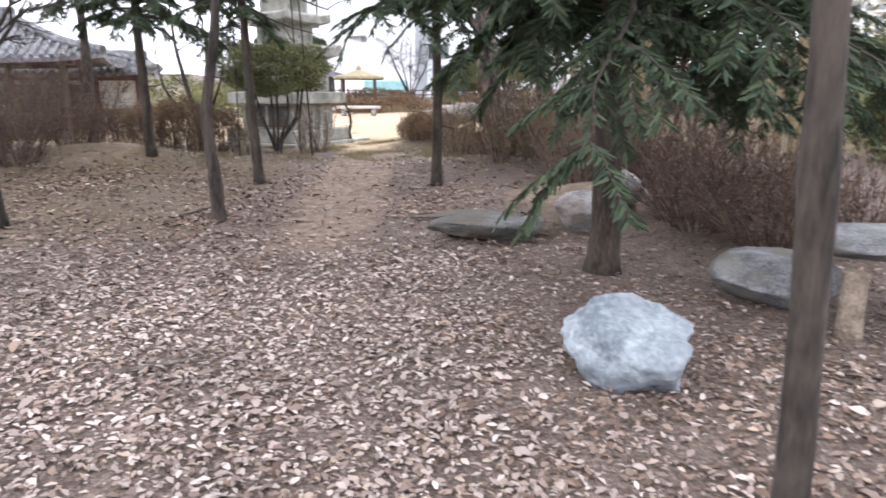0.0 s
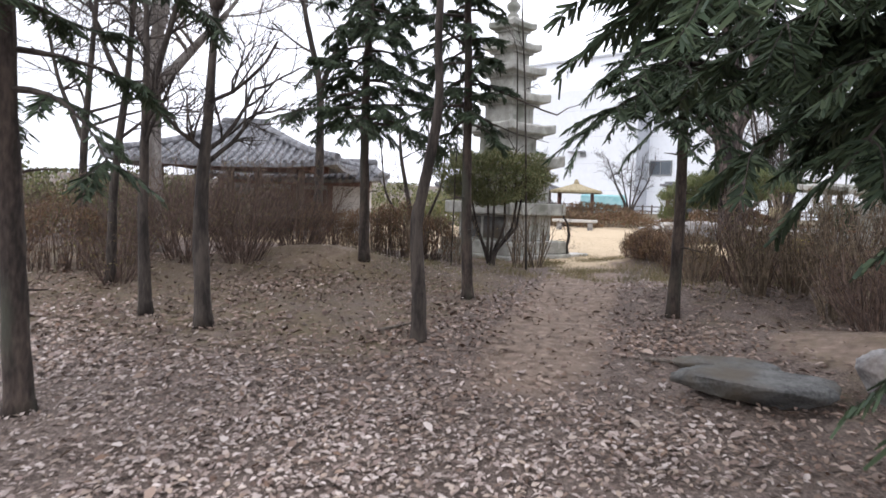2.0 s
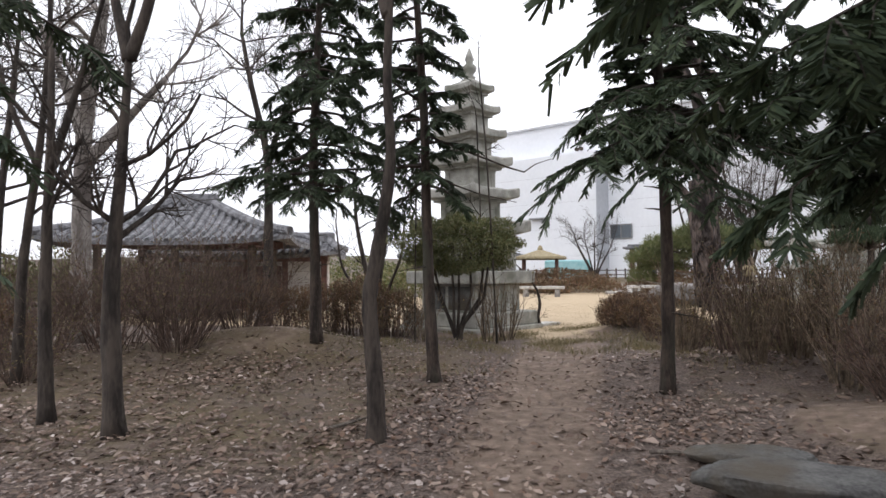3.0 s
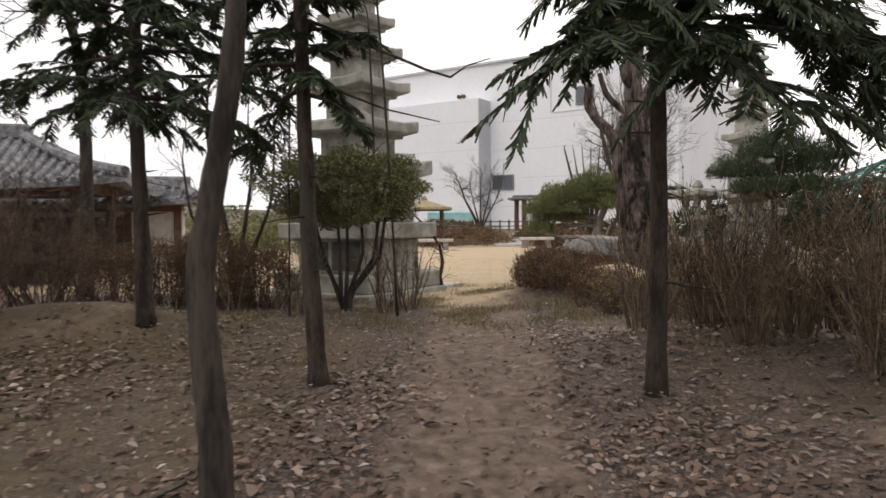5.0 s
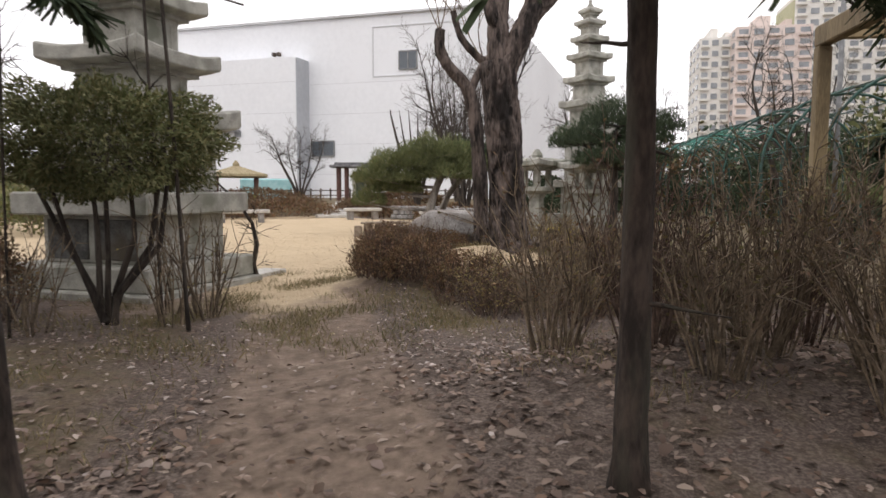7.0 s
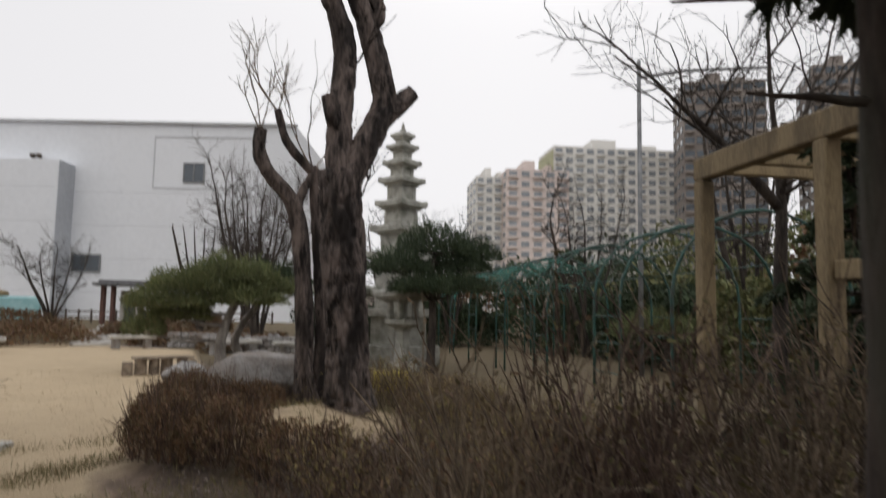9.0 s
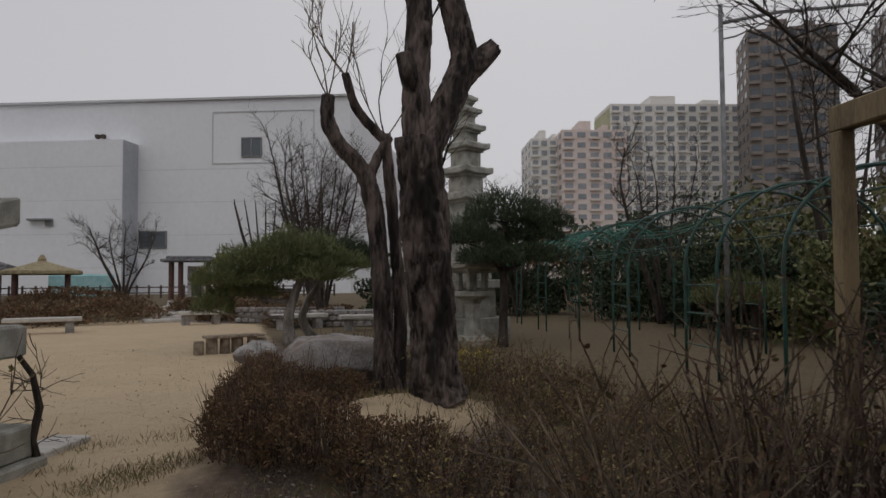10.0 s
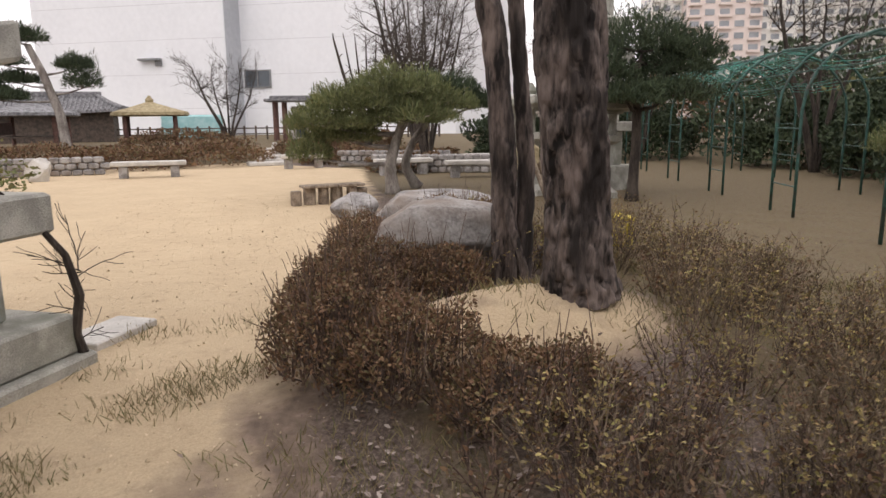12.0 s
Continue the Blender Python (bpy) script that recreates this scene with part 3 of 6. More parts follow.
def bare_tree(at, stems, dia, label, mat=BARK_DARK, depth=3, twig=1.0, z0=None, sides=10, group="trees of the small wood", shoots=5):
    """Leafless tree: stems are lists of points relative to the foot; twigs grow from their upper halves and tips."""
    x, y = at
    z = (float(ground_z(x, y)) if z0 is None else z0) - 0.04
    tree = thing("bare_tree", label, "tree", (x, y, z), 0, group)
    g, tw = Geo(), Geo()
    for si, pts in enumerate(stems):
        r0 = dia / 2 if si == 0 else dia / 2 * 0.62
        fine, rad = trunk_tube(g, pts, r0, max(0.012, r0 * 0.35), sides, 1.35 if si == 0 else 1.0)
        n = len(fine)
        for k in range(shoots):
            i = RNG.integers(int(n * 0.45), n)
            a = RNG.uniform(0, 2 * math.pi)
            grow(tw, fine[i], (math.cos(a), math.sin(a), RNG.uniform(0.2, 0.9)), twig * RNG.uniform(0.6, 1.1), max(0.008, rad[i] * 0.5), depth, 0.65, 0.15)
        grow(tw, fine[-1], fine[-1] - fine[-3], twig, rad[-1] * 0.9, depth, 0.6, 0.2)
    part("trunk", g, mat, tree, smooth=True)
    part("branch_mass", tw, mat, tree)
    return tree


def twig_shrub(at, height, radius, stems, label, mat=TWIG, leaf=0, leafmat=DRYLEAF, group="bare shrubs beside the path", name="bare_shrub", lean=0.35, leafsize=(0.018, 0.035), thick=1.0, forks=6):
    """Leafless shrub: many thin upright canes that fork near the top, with a few dry leaves."""
    x, y = at
    z = float(ground_z(x, y)) - 0.03
    sh = thing(name, label, "shrub", (x, y, z), 0, group)
    g, cs, ds = Geo(), [], []
    for k in range(stems):
        a, rr = RNG.uniform(0, 2 * math.pi), radius * 0.35 * math.sqrt(RNG.random())
        foot = np.array((rr * math.cos(a), rr * math.sin(a), 0))
        ln = height * RNG.uniform(0.65, 1.05)
        pts, d = limb_points(foot, (math.cos(a) * lean * RNG.uniform(0.2, 1.3), math.sin(a) * lean * RNG.uniform(0.2, 1.3), 1), ln, 6, 0.1, 0.09)
        g.tube(pts, np.linspace(0.009, 0.0028, len(pts)) * RNG.uniform(0.7, 1.3) * thick, 4, cap=False)
        for _ in range(forks):
            i = RNG.integers(2, len(pts))
            t, _ = limb_points(pts[i], unit(d + RNG.normal(0, 0.55, 3)), ln * RNG.uniform(0.15, 0.35), 3, 0.1, 0.12)
            g.tube(t, np.linspace(0.0042, 0.0016, len(t)) * thick, 3, cap=False)
            if leaf:
                m = RNG.poisson(leaf)
                if m:
                    c, dd = sprays(t, m, 0.03, 0.2, 0.03)
                    cs.append(c), ds.append(dd)
    part("cane_mass", g, mat, sh)
    if cs:
        cs, ds = np.concatenate(cs), np.concatenate(ds)
        n = len(cs)
        part("leaf_mass", blades("leaves", cs, ds, RNG.normal(0, 1, (n, 3)), RNG.uniform(*leafsize, n), RNG.uniform(leafsize[0] * 0.5, leafsize[1] * 0.6, n), 0.1), leafmat, sh, "small dry leaves on the twigs")
    return sh


def leafy_shrub(at, rx, ry, height, label, mat=HEDGE, n=5200, base=0.0, rz=0.0, name="clipped_shrub", group="low clipped shrubs", stems=46, size=(0.016, 0.036), lumps=0.16, sticks=TWIG):
    """Dense low shrub: twigs fill a lumpy dome, with small leaves on and under its skin."""
    x, y = at
    z = float(ground_z(x, y)) - 0.03
    sh = thing(name, label, "shrub", (x, y, z), rz, group)
    g = Geo()
    for k in range(stems):
        a, f = RNG.uniform(0, 2 * math.pi), math.sqrt(RNG.random())
        foot = np.array((rx * 0.75 * f * math.cos(a), ry * 0.75 * f * math.sin(a), 0))
        tip = np.array((rx * f * math.cos(a), ry * f * math.sin(a), height * (1.05 - 0.45 * f * f)))
        for j in range(3):
            t2 = tip + RNG.normal(0, 0.09, 3)
            mid = (foot + t2) / 2 + RNG.normal(0, 0.04, 3)
            g.tube([foot, mid, t2], [0.006, 0.004, 0.0018], 3, cap=False)
    part("twig_mass", g, sticks, sh)
    u = unit(RNG.normal(0, 1, (n, 3)))
    u[:, 2] = np.abs(u[:, 2])
    lump = np.array([noise.noise(Vector(v * 2.6 + np.array((x, y, 3.0)))) for v in u])
    r = (1 + lumps * lump * 2) * RNG.uniform(0.72, 1.04, n) ** 0.6
    c = u * np.array((rx, ry, 1)) * r[:, None]
    c[:, 2] = base + (height - base) * np.clip(np.sign(u[:, 2]) * np.abs(u[:, 2]) ** 0.6 * r, 0, 1.15)
    d = unit(RNG.normal(0, 1, (n, 3)) + u * 0.8 + np.array((0, 0, 0.4)))
    me = blades("foliage", c, d, RNG.normal(0, 1, (n, 3)), RNG.uniform(*size, n), RNG.uniform(size[0] * 0.6, size[1] * 0.6, n), 0.1)
    part("foliage", me, mat, sh)
    return sh


def stone(name, label, at, size, rz, mat, seed, cuts=9, rough=0.22, flat=0.0, lift=0.0, group=""):
    """A weathered boulder: a ball cut by random planes, then roughened."""
    bm = bmesh.new()
    bmesh.ops.create_icosphere(bm, subdivisions=5, radius=1)
    rng = np.random.default_rng(seed)
    planes = [(unit(rng.normal(0, 1, 3)), rng.uniform(0.62, 0.9)) for _ in range(cuts)]
    if flat:
        planes.append((np.array((0.05, -0.08, 1.0)), flat))
    for v in bm.verts:
        p = np.array(v.co)
        for nn, dd in planes:
            k = p @ nn - dd
            if k > 0:
                p = p - nn * k * 0.92
        q = Vector(p * 2.2 + seed)
        p = p * (1 + rough * 0.35 * noise.fractal(q, 0.9, 2.1, 4) + rough * 0.1 * noise.noise(q * 5) + 0.012 * noise.noise(q * 14))
        v.co = Vector(p * np.array(size) / 2)
    me = bpy.data.meshes.new(name)
    bm.to_mesh(me)
    bm.free()
    me.polygons.foreach_set("use_smooth", np.ones(len(me.polygons), bool))
    ob = part(name, me, mat)
    x, y = at
    ob.matrix_basis = pose(x, y, float(ground_z(x, y)) + size[2] * 0.33 + lift, 0, 0, rz)
    return tagged(ob, label, "rock", group)


# ---- the small wood ----
def wood_trees():
    conifer((-2.47, 9.22), 7.0, 0.14, 2.2, 1.25, "slender conifer with sparse drooping boughs beside the path", (-0.35, 0.1), 1.0, 66, (0.9, 1.3, 1.6), size=1.1, short=(-10, 105, 0.5),
            dead=([(-0.1, 0, 2.75), (0.25, 0.02, 2.6), (0.8, 0.03, 2.36), (0.98, 0.03, 2.3), (1.1, 0.03, 2.38), (1.27, 0.03, 2.43)], [(-0.08, 0, 2.35), (0.2, 0.02, 2.2), (0.5, 0.02, 2.08), (0.9, 0.02, 1.98)]))
    conifer((-4.37, 10.2), 7.2, 0.15, 2.0, 1.3, "slim upright conifer with short dark boughs on the mound", (0.05, 0.1), 1.1, 84, (1.0, 1.4), low=1.3, size=1.15)
    conifer((-0.08, 8.94), 8.0, 0.135, 2.4, 1.9, "conifer with a straight brown trunk and wide dark boughs", (-0.12, 0.05), 1.5, 130, (0.8, 1.4, 1.8, 2.0), short=(125, 108, 0.5), low=1.5, size=1.15)
    conifer((1.22, 5.15), 8.5, 0.235, 2.0, 2.1, "large dark cedar with low hanging boughs", (0.12, 0.1), 1.7, 150, (0.7, 1.2), short=(115, 75, 0.9), low=1.5, size=1.2)
    conifer((0.93, 1.62), 8.0, 0.1, 3.6, 1.4, "thin grey conifer trunk close to the path", (-0.28, 0.0), 0.5, 30, bark=BARK_DARK)
    conifer((-3.97, 4.24), 7.5, 0.165, 2.0, 1.3, "dark conifer trunk with ragged boughs above head height", (-0.1, 0.1), 0.9, 52, (0.8, 1.2, 1.5))
    conifer((3.75, 11.2), 2.9, 0.1, 0.9, 0.85, "low dark evergreen spreading over the shrubs", (0.1, 0.1), 1.2, 44, size=1.2)
    bare_tree((-4.41, 6.66), [[(0, 0, 0), (-0.06, 0, 1.2), (0.02, 0, 2.0), (0.1, 0, 3.1)], [(0.1, 0, 3.05), (-0.1, 0.1, 3.5), (-0.35, 0.1, 4.6), (-0.4, 0.2, 5.6)], [(0.1, 0, 3.05), (0.3, 0, 3.5), (0.5, -0.1, 4.5), (0.75, 0, 5.6)]], 0.165, "bare forked tree with dark bark among fallen leaves", depth=3, twig=0.9)
    bare_tree((-2.33, 6.98), [[(0, 0, 0), (0, 0, 0.4), (-0.03, 0, 0.75), (-0.06, 0, 1.12), (0.02, 0, 1.53), (0.1, 0, 1.95), (0.13, 0, 2.3), (0.09, 0, 2.75), (0.14, 0, 4.0), (0.05, 0, 5.6)], [(0.1, 0, 3.3), (-0.05, 0.1, 3.7), (-0.3, 0.1, 4.4)]], 0.145, "bent bare tree with scarred dark bark beside the path", depth=3, twig=0.9, shoots=1)
    bare_tree((-5.3, 6.9), [[(0, 0, 0), (-0.05, 0, 1.2), (0.0, 0, 2.4), (-0.1, 0.1, 3.4)], [(0, 0, 2.2), (0.3, 0, 3.0), (0.6, 0, 3.9)]], 0.13, "slim bare tree behind brown shrubs", depth=3, twig=0.8)
    bare_tree((-6.95, 8.16), [[(0, 0, 0), (0.05, 0, 1.4), (0.3, 0, 2.8), (0.4, 0, 4.4)], [(0.25, 0, 2.4), (-0.2, 0, 3.2), (-0.5, 0, 4.2)]], 0.13, "slim bare tree behind brown shrubs", depth=3, twig=1.0, shoots=9)
    bare_tree((-8.85, 9.6), [[(0, 0, 0), (0.0, 0, 1.6), (0.15, 0, 3.0), (0.35, 0, 4.6)], [(0.05, 0, 1.8), (-0.5, 0, 2.8), (-0.8, 0, 4.2)]], 0.15, "forked bare tree at the wood's edge", depth=3, twig=1.0, shoots=8)
    bare_tree((-9.0, 11.3), [[(0, 0, 0), (0.0, 0, 2.0), (0.02, 0, 3.6), (0.3, 0, 4.8), (0.5, 0, 6.6)], [(0.02, 0, 3.4), (-0.35, 0, 4.3), (-0.9, 0, 5.4)], [(0.1, 0, 3.0), (0.8, 0.1, 3.7), (1.5, 0.1, 4.3)]], 0.36, "thick pale-barked bare tree with heavy limbs", BARK_PALE, 3, 1.1)
    bare_tree((-6.5, 12.8), [[(0, 0, 0), (0.05, 0, 1.8), (0.03, 0, 3.2), (-0.3, 0, 4.4), (-0.5, 0, 5.4)], [(0.03, 0, 3.1), (0.3, 0, 3.8), (0.7, 0, 4.6)]], 0.19, "bare tree with upturned limbs on the mound", depth=3, twig=1.0, shoots=9)
    bare_tree((-4.7, 13.4), [[(0, 0, 0), (-0.1, 0, 0.8), (-0.35, 0, 1.9), (-0.4, 0, 2.6)], [(0, 0, 0.05), (0.08, 0, 0.9), (0.2, 0.1, 1.8), (0.15, 0.1, 2.5)], [(0, 0, 0.05), (0.2, 0, 0.7), (0.5, 0, 1.4), (0.55, 0, 2.2)], [(0, 0, 0.1), (-0.2, 0.1, 0.5), (-0.7, 0.1, 1.2), (-0.75, 0, 2.0)]], 0.12, "bare tree of several thin stems near the stone pagoda", depth=2, twig=0.5, shoots=3)


wood_trees()


def wood_shrubs():
    for i, (x, y, h, r, s) in enumerate(((0.2, 10.6, 1.1, 0.45, 34), (0.75, 10.4, 1.2, 0.5, 38), (1.3, 10.1, 1.25, 0.5, 40), (1.0, 10.9, 1.1, 0.5, 30), (1.9, 9.7, 1.3, 0.55, 44), (1.9, 10.6, 1.2, 0.55, 36), (1.55, 9.2, 1.2, 0.5, 40), (2.3, 9.1, 1.3, 0.55, 40), (0.85, 9.75, 0.95, 0.4, 36), (2.6, 11.2, 1.1, 0.55, 24), (2.8, 10.1, 1.2, 0.55, 30), (1.5, 11.2, 1.0, 0.5, 26))):
        twig_shrub((x, y), h, r, s, "leafless brown shrub of many upright canes", TWIG if i % 2 else TWIG_TAN, 1.8, BUD if i % 3 else HEDGE)
    for x, y, h, r, s in ((-7.83, 9.3, 1.35, 0.9, 70), (-6.9, 9.6, 1.45, 0.9, 80), (-6.1, 9.8, 1.5, 0.9, 90), (-8.8, 10.4, 1.4, 0.9, 60), (-7.0, 11.2, 1.5, 0.9, 70), (-10.0, 9.0, 1.4, 1.0, 60), (-6.9, 8.2, 0.9, 0.7, 50), (-5.8, 10.9, 1.4, 0.9, 80), (-9.3, 11.8, 1.5, 1.0, 60), (-8.0, 12.3, 1.5, 1.0, 60), (-11.2, 10.4, 1.4, 1.0, 50)):
        twig_shrub((x, y), h, r, s, "dense leafless shrub with fine purple-brown twigs", TWIG, 1.4, BUD, "dense shrubs left of the wood", lean=0.6, thick=0.75, forks=9)
    for x, y, rx, ry, h in ((-4.2, 12.75, 0.5, 0.45, 0.8), (-5.4, 12.9, 0.6, 0.5, 0.95), (-4.8, 12.9, 0.6, 0.45, 1.05), (-6.0, 12.2, 0.6, 0.5, 0.95), (-8.2, 8.6, 0.8, 0.6, 1.0)):
        leafy_shrub((x, y), rx, ry, h, "rounded brown shrub losing its leaves", HEDGE, 5600, 0.15)
    for x, y, rx, ry, h in ((2.45, 6.5, 0.75, 0.6, 0.85), (3.3, 7.1, 0.8, 0.7, 1.0), (2.9, 5.8, 0.6, 0.5, 0.75), (3.9, 6.2, 0.8, 0.7, 1.0), (3.0, 7.9, 0.8, 0.7, 1.0)):
        twig_shrub((x, y), h, rx, 105, "low tangled shrub with dark red twigs beside the rocks", TWIG, 1.2, HEDGE, "low tangled shrubs", lean=1.1)
    for x, y, h in ((1.75, 8.3, 0.75), (2.45, 8.45, 0.95), (3.1, 9.0, 1.1)):
        twig_shrub((x, y), h, 0.7, 90, "dense low shrub with dark red-brown twigs beside the path", TWIG, 0.8, HEDGE, "bare shrubs beside the path", lean=0.7, thick=0.9, forks=8)
    # round-headed evergreen before the pagoda
    x, y = -2.98, 12.45
    sh = thing("evergreen_shrub", "round-headed evergreen on bare crooked stems before the pagoda", "shrub", (x, y, float(ground_z(x, y)) - 0.03))
    for k, (a, b) in enumerate(((-0.75, 0.1), (-0.45, -0.15), (-0.2, 0.2), (0.1, -0.2), (0.3, 0.15), (0.6, 0.0), (0.75, -0.1))):
        g = Geo()
        pts = np.array([(0.01 * k - 0.03, 0, 0), (a * 0.12, b * 0.2, 0.26), (a * 0.55, b * 0.7, 0.72), (a * 0.72, b, 1.2), (a * 0.85, b, 1.6)]) + RNG.normal(0, 0.035, (5, 3))
        g.tube(pts, np.linspace(0.035, 0.010, 5), 6, 0.05)
        for _ in range(4):
            grow(g, pts[3], RNG.normal(0, 0.5, 3) + np.array((0, 0, 0.8)), 0.35, 0.008, 1)
        part("stem", g, BARK_DARK, sh)
    n = 24000
    u = unit(RNG.normal(0, 1, (n, 3)))
    lump = np.array([noise.noise(Vector(v * 2.4 + 5)) for v in u])
    r = RNG.uniform(0.35, 1.0, n) ** 0.4 * (1 + 0.55 * lump)
    c = u * np.array((0.95, 0.75, 0.50)) * r[:, None] + np.array((0.0, 0.0, 1.50))
    c[:, 2] = np.where(c[:, 2] < 1.25, c[:, 2] + 0.25 * (1 + lump) * (1.25 - c[:, 2]), c[:, 2])
    part("crown", blades("crown", c, unit(u + RNG.normal(0, 0.8, (n, 3))), RNG.normal(0, 1, (n, 3)), RNG.uniform(0.03, 0.065, n), RNG.uniform(0.010, 0.02, n), 0.05), YEW, sh, "dense olive-green crown")
    # thin young stems at the pagoda's foot
    for x, y, h in ((-2.2, 12.55, 1.1), (-2.3, 12.8, 1.0), (-2.45, 12.3, 0.9), (-2.6, 12.9, 1.0), (-3.7, 12.5, 1.0), (-4.3, 12.3, 0.9), (-3.4, 12.1, 0.8)):
        twig_shrub((x, y), h, 0.35, 9, "sparse shrub of thin bare shoots by the pagoda", TWIG_TAN, 0.4, DRYLEAF, "young shoots by the pagoda", lean=0.3)
    # tall bare poles of saplings
    for i, (x, y, dx, h, d) in enumerate(((-2.3, 12.1, -0.25, 4.2, 0.03), (-2.6, 12.6, -0.1, 3.6, 0.028), (-3.55, 12.0, 0.05, 3.4, 0.02))):
        bare_tree((x, y), [[(0, 0, 0), (dx * 0.3, 0, h * 0.4), (dx * 0.6, 0.02, h * 0.7), (dx, 0, h)]], d, "tall thin bare sapling in front of the pagoda", BARK_DARK, 1, 0.35, sides=6, group="saplings by the pagoda", shoots=3)
    # crooked vine stem at the yard's corner
    x, y = -1.99, 15.06
    v = thing("crooked_vine", "crooked bare vine stem leaning against the pagoda", "vine", (x, y, 0.0))
    g = Geo()
    g.tube(np.array([(0, 0, -0.02), (-0.05, -0.02, 0.2), (0.0, -0.03, 0.45), (-0.05, -0.05, 0.7), (-0.2, -0.1, 0.95), (-0.45, -0.1, 1.2)]), [0.032, 0.03, 0.028, 0.024, 0.018, 0.010], 7, 0.1)
    for k in range(10):
        grow(g, (RNG.uniform(-0.05, 0.02), 0, RNG.uniform(0.15, 0.7)), RNG.normal(0, 0.7, 3) + np.array((0, 0, 0.3)), 0.25, 0.005, 1)
    part("stem", g, BARK_DARK, v)


wood_shrubs()


def wood_stones():
    stone("pale_rock", "large pale blue-grey rock lying on fallen leaves", (0.97, 3.34), (0.70, 0.56, 0.56), -25, ROCK_PALE, 14, 14, 0.3, lift=-0.03)
    stone("flat_stone", "broad flat dark stone sunk in the leaf litter", (0.42, 6.25), (1.15, 0.7, 0.3), 4, STONE_DEEP_GREY, 5, 8, 0.16, 0.5)
    stone("flat_stone", "thin dark stone slab lying behind a broad flat stone", (0.28, 6.85), (0.8, 0.4, 0.16), -4, STONE_DEEP_GREY, 6, 7, 0.12, 0.5)
    stone("boulder", "brownish boulder behind the cedar trunk", (1.35, 6.45), (0.62, 0.6, 0.42), 20, BOULDER, 8, group="boulders by the cedar")
    stone("boulder", "brownish boulder behind the cedar trunk", (1.78, 6.9), (0.5, 0.5, 0.5), 70, BOULDER, 9, group="boulders by the cedar")
    # stone seat: slabs on log props
    s = thing("stone_slab_seat", "grey stone slabs laid on short log props", "stone seat", (2.45, 3.95, float(ground_z(2.45, 3.95))), -14)
    for sx, sy, sz, zc, seed, nm in ((1.35, 0.8, 0.26, 0.5, 21, "upper_slab"), (0.85, 0.7, 0.42, 0.24, 22, "lower_slab")):
        ob = stone(nm, "", (0, 0), (sx, sy, sz), 0, GRANITE_DARK, seed, 6, 0.1, 0.6)
        for k in ("label", "category", "group"):
            if k in ob:
                del ob[k]
        ob.parent = s
        ob.matrix_basis = pose(0.42 if nm == "upper_slab" else -0.3, 0.15 if nm == "upper_slab" else 0.5, 0.53 if nm == "upper_slab" else 0.2)
    for px_, py_ in ((-0.02, -0.14), (0.8, -0.12), (0.8, 0.42)):
        g = Geo()
        g.lathe(0, 0, [(0.07, -0.03), (0.075, 0.02), (0.068, 0.2), (0.072, 0.40), (0.05, 0.41)], 14)
        p = part("log_prop", g, LOG, s)
        p.matrix_basis = pose(px_, py_, 0)
    for x, y, ln, rz in ((-1.5, 3.4, 0.5, 35), (-0.1, 3.5, 0.38, -14), (-2.6, 2.6, 0.7, 40), (0.0, 7.0, 0.7, 4), (-2.7, 7.4, 0.6, 60)):
        g = Geo()
        pts, _ = limb_points((0, 0, 0), (1, 0, 0), ln, 5, 0, 0.06)
        pts[:, 2] *= 0.2
        g.tube(pts - pts.mean(0), np.linspace(0.018, 0.008, len(pts)), 6, 0.08)
        ob = part("fallen_stick", g, CUT_WOOD)
        ob.matrix_basis = pose(x, y, float(ground_z(x, y)) + 0.025, 0, 0, rz)
        tagged(ob, "broken dead stick lying on the leaves", "stick", "fallen sticks")


wood_stones()


# ---- stone pagoda ----
def roof_slab(half, z, thick, up=0.06, under=0.6):
    """A pagoda roof stone: stepped underside, hipped top and raised corners."""
    g = Geo()
    n = 8
    t = np.linspace(-1, 1, n + 1)[:-1]

    def ring(h, zz, lift):
        out = []
        for k in range(4):
            c, s = math.cos(k * math.pi / 2), math.sin(k * math.pi / 2)
            for a in t:
                out.append((c * a * h + s * h, s * a * h - c * h, zz + lift * abs(a) ** 3))
        return out
    levels = [(half * under, z - 0.10, 0), (half * under, z - 0.06, 0), (half * (under + 0.14), z - 0.06, 0), (half * (under + 0.14), z - 0.02, 0),
              (half - 0.012, z, up * 0.8), (half, z + 0.015, up), (half, z + thick - 0.015, up * 1.3), (half - 0.015, z + thick, up * 1.25), (half * 0.75, z + thick + 0.035, up * 0.3), (half * 0.58, z + thick + 0.075, 0)]
    v, m = [], 4 * n
    for h, zz, li in levels:
        v += ring(h, zz, li)
    fs = [(i * m + j, i * m + (j + 1) % m, (i + 1) * m + (j + 1) % m, (i + 1) * m + j) for i in range(len(levels) - 1) for j in range(m)]
    fs += [tuple(range(m - 1, -1, -1)), tuple(range((len(levels) - 1) * m, len(levels) * m))]
    g.add(v, fs)
    return g


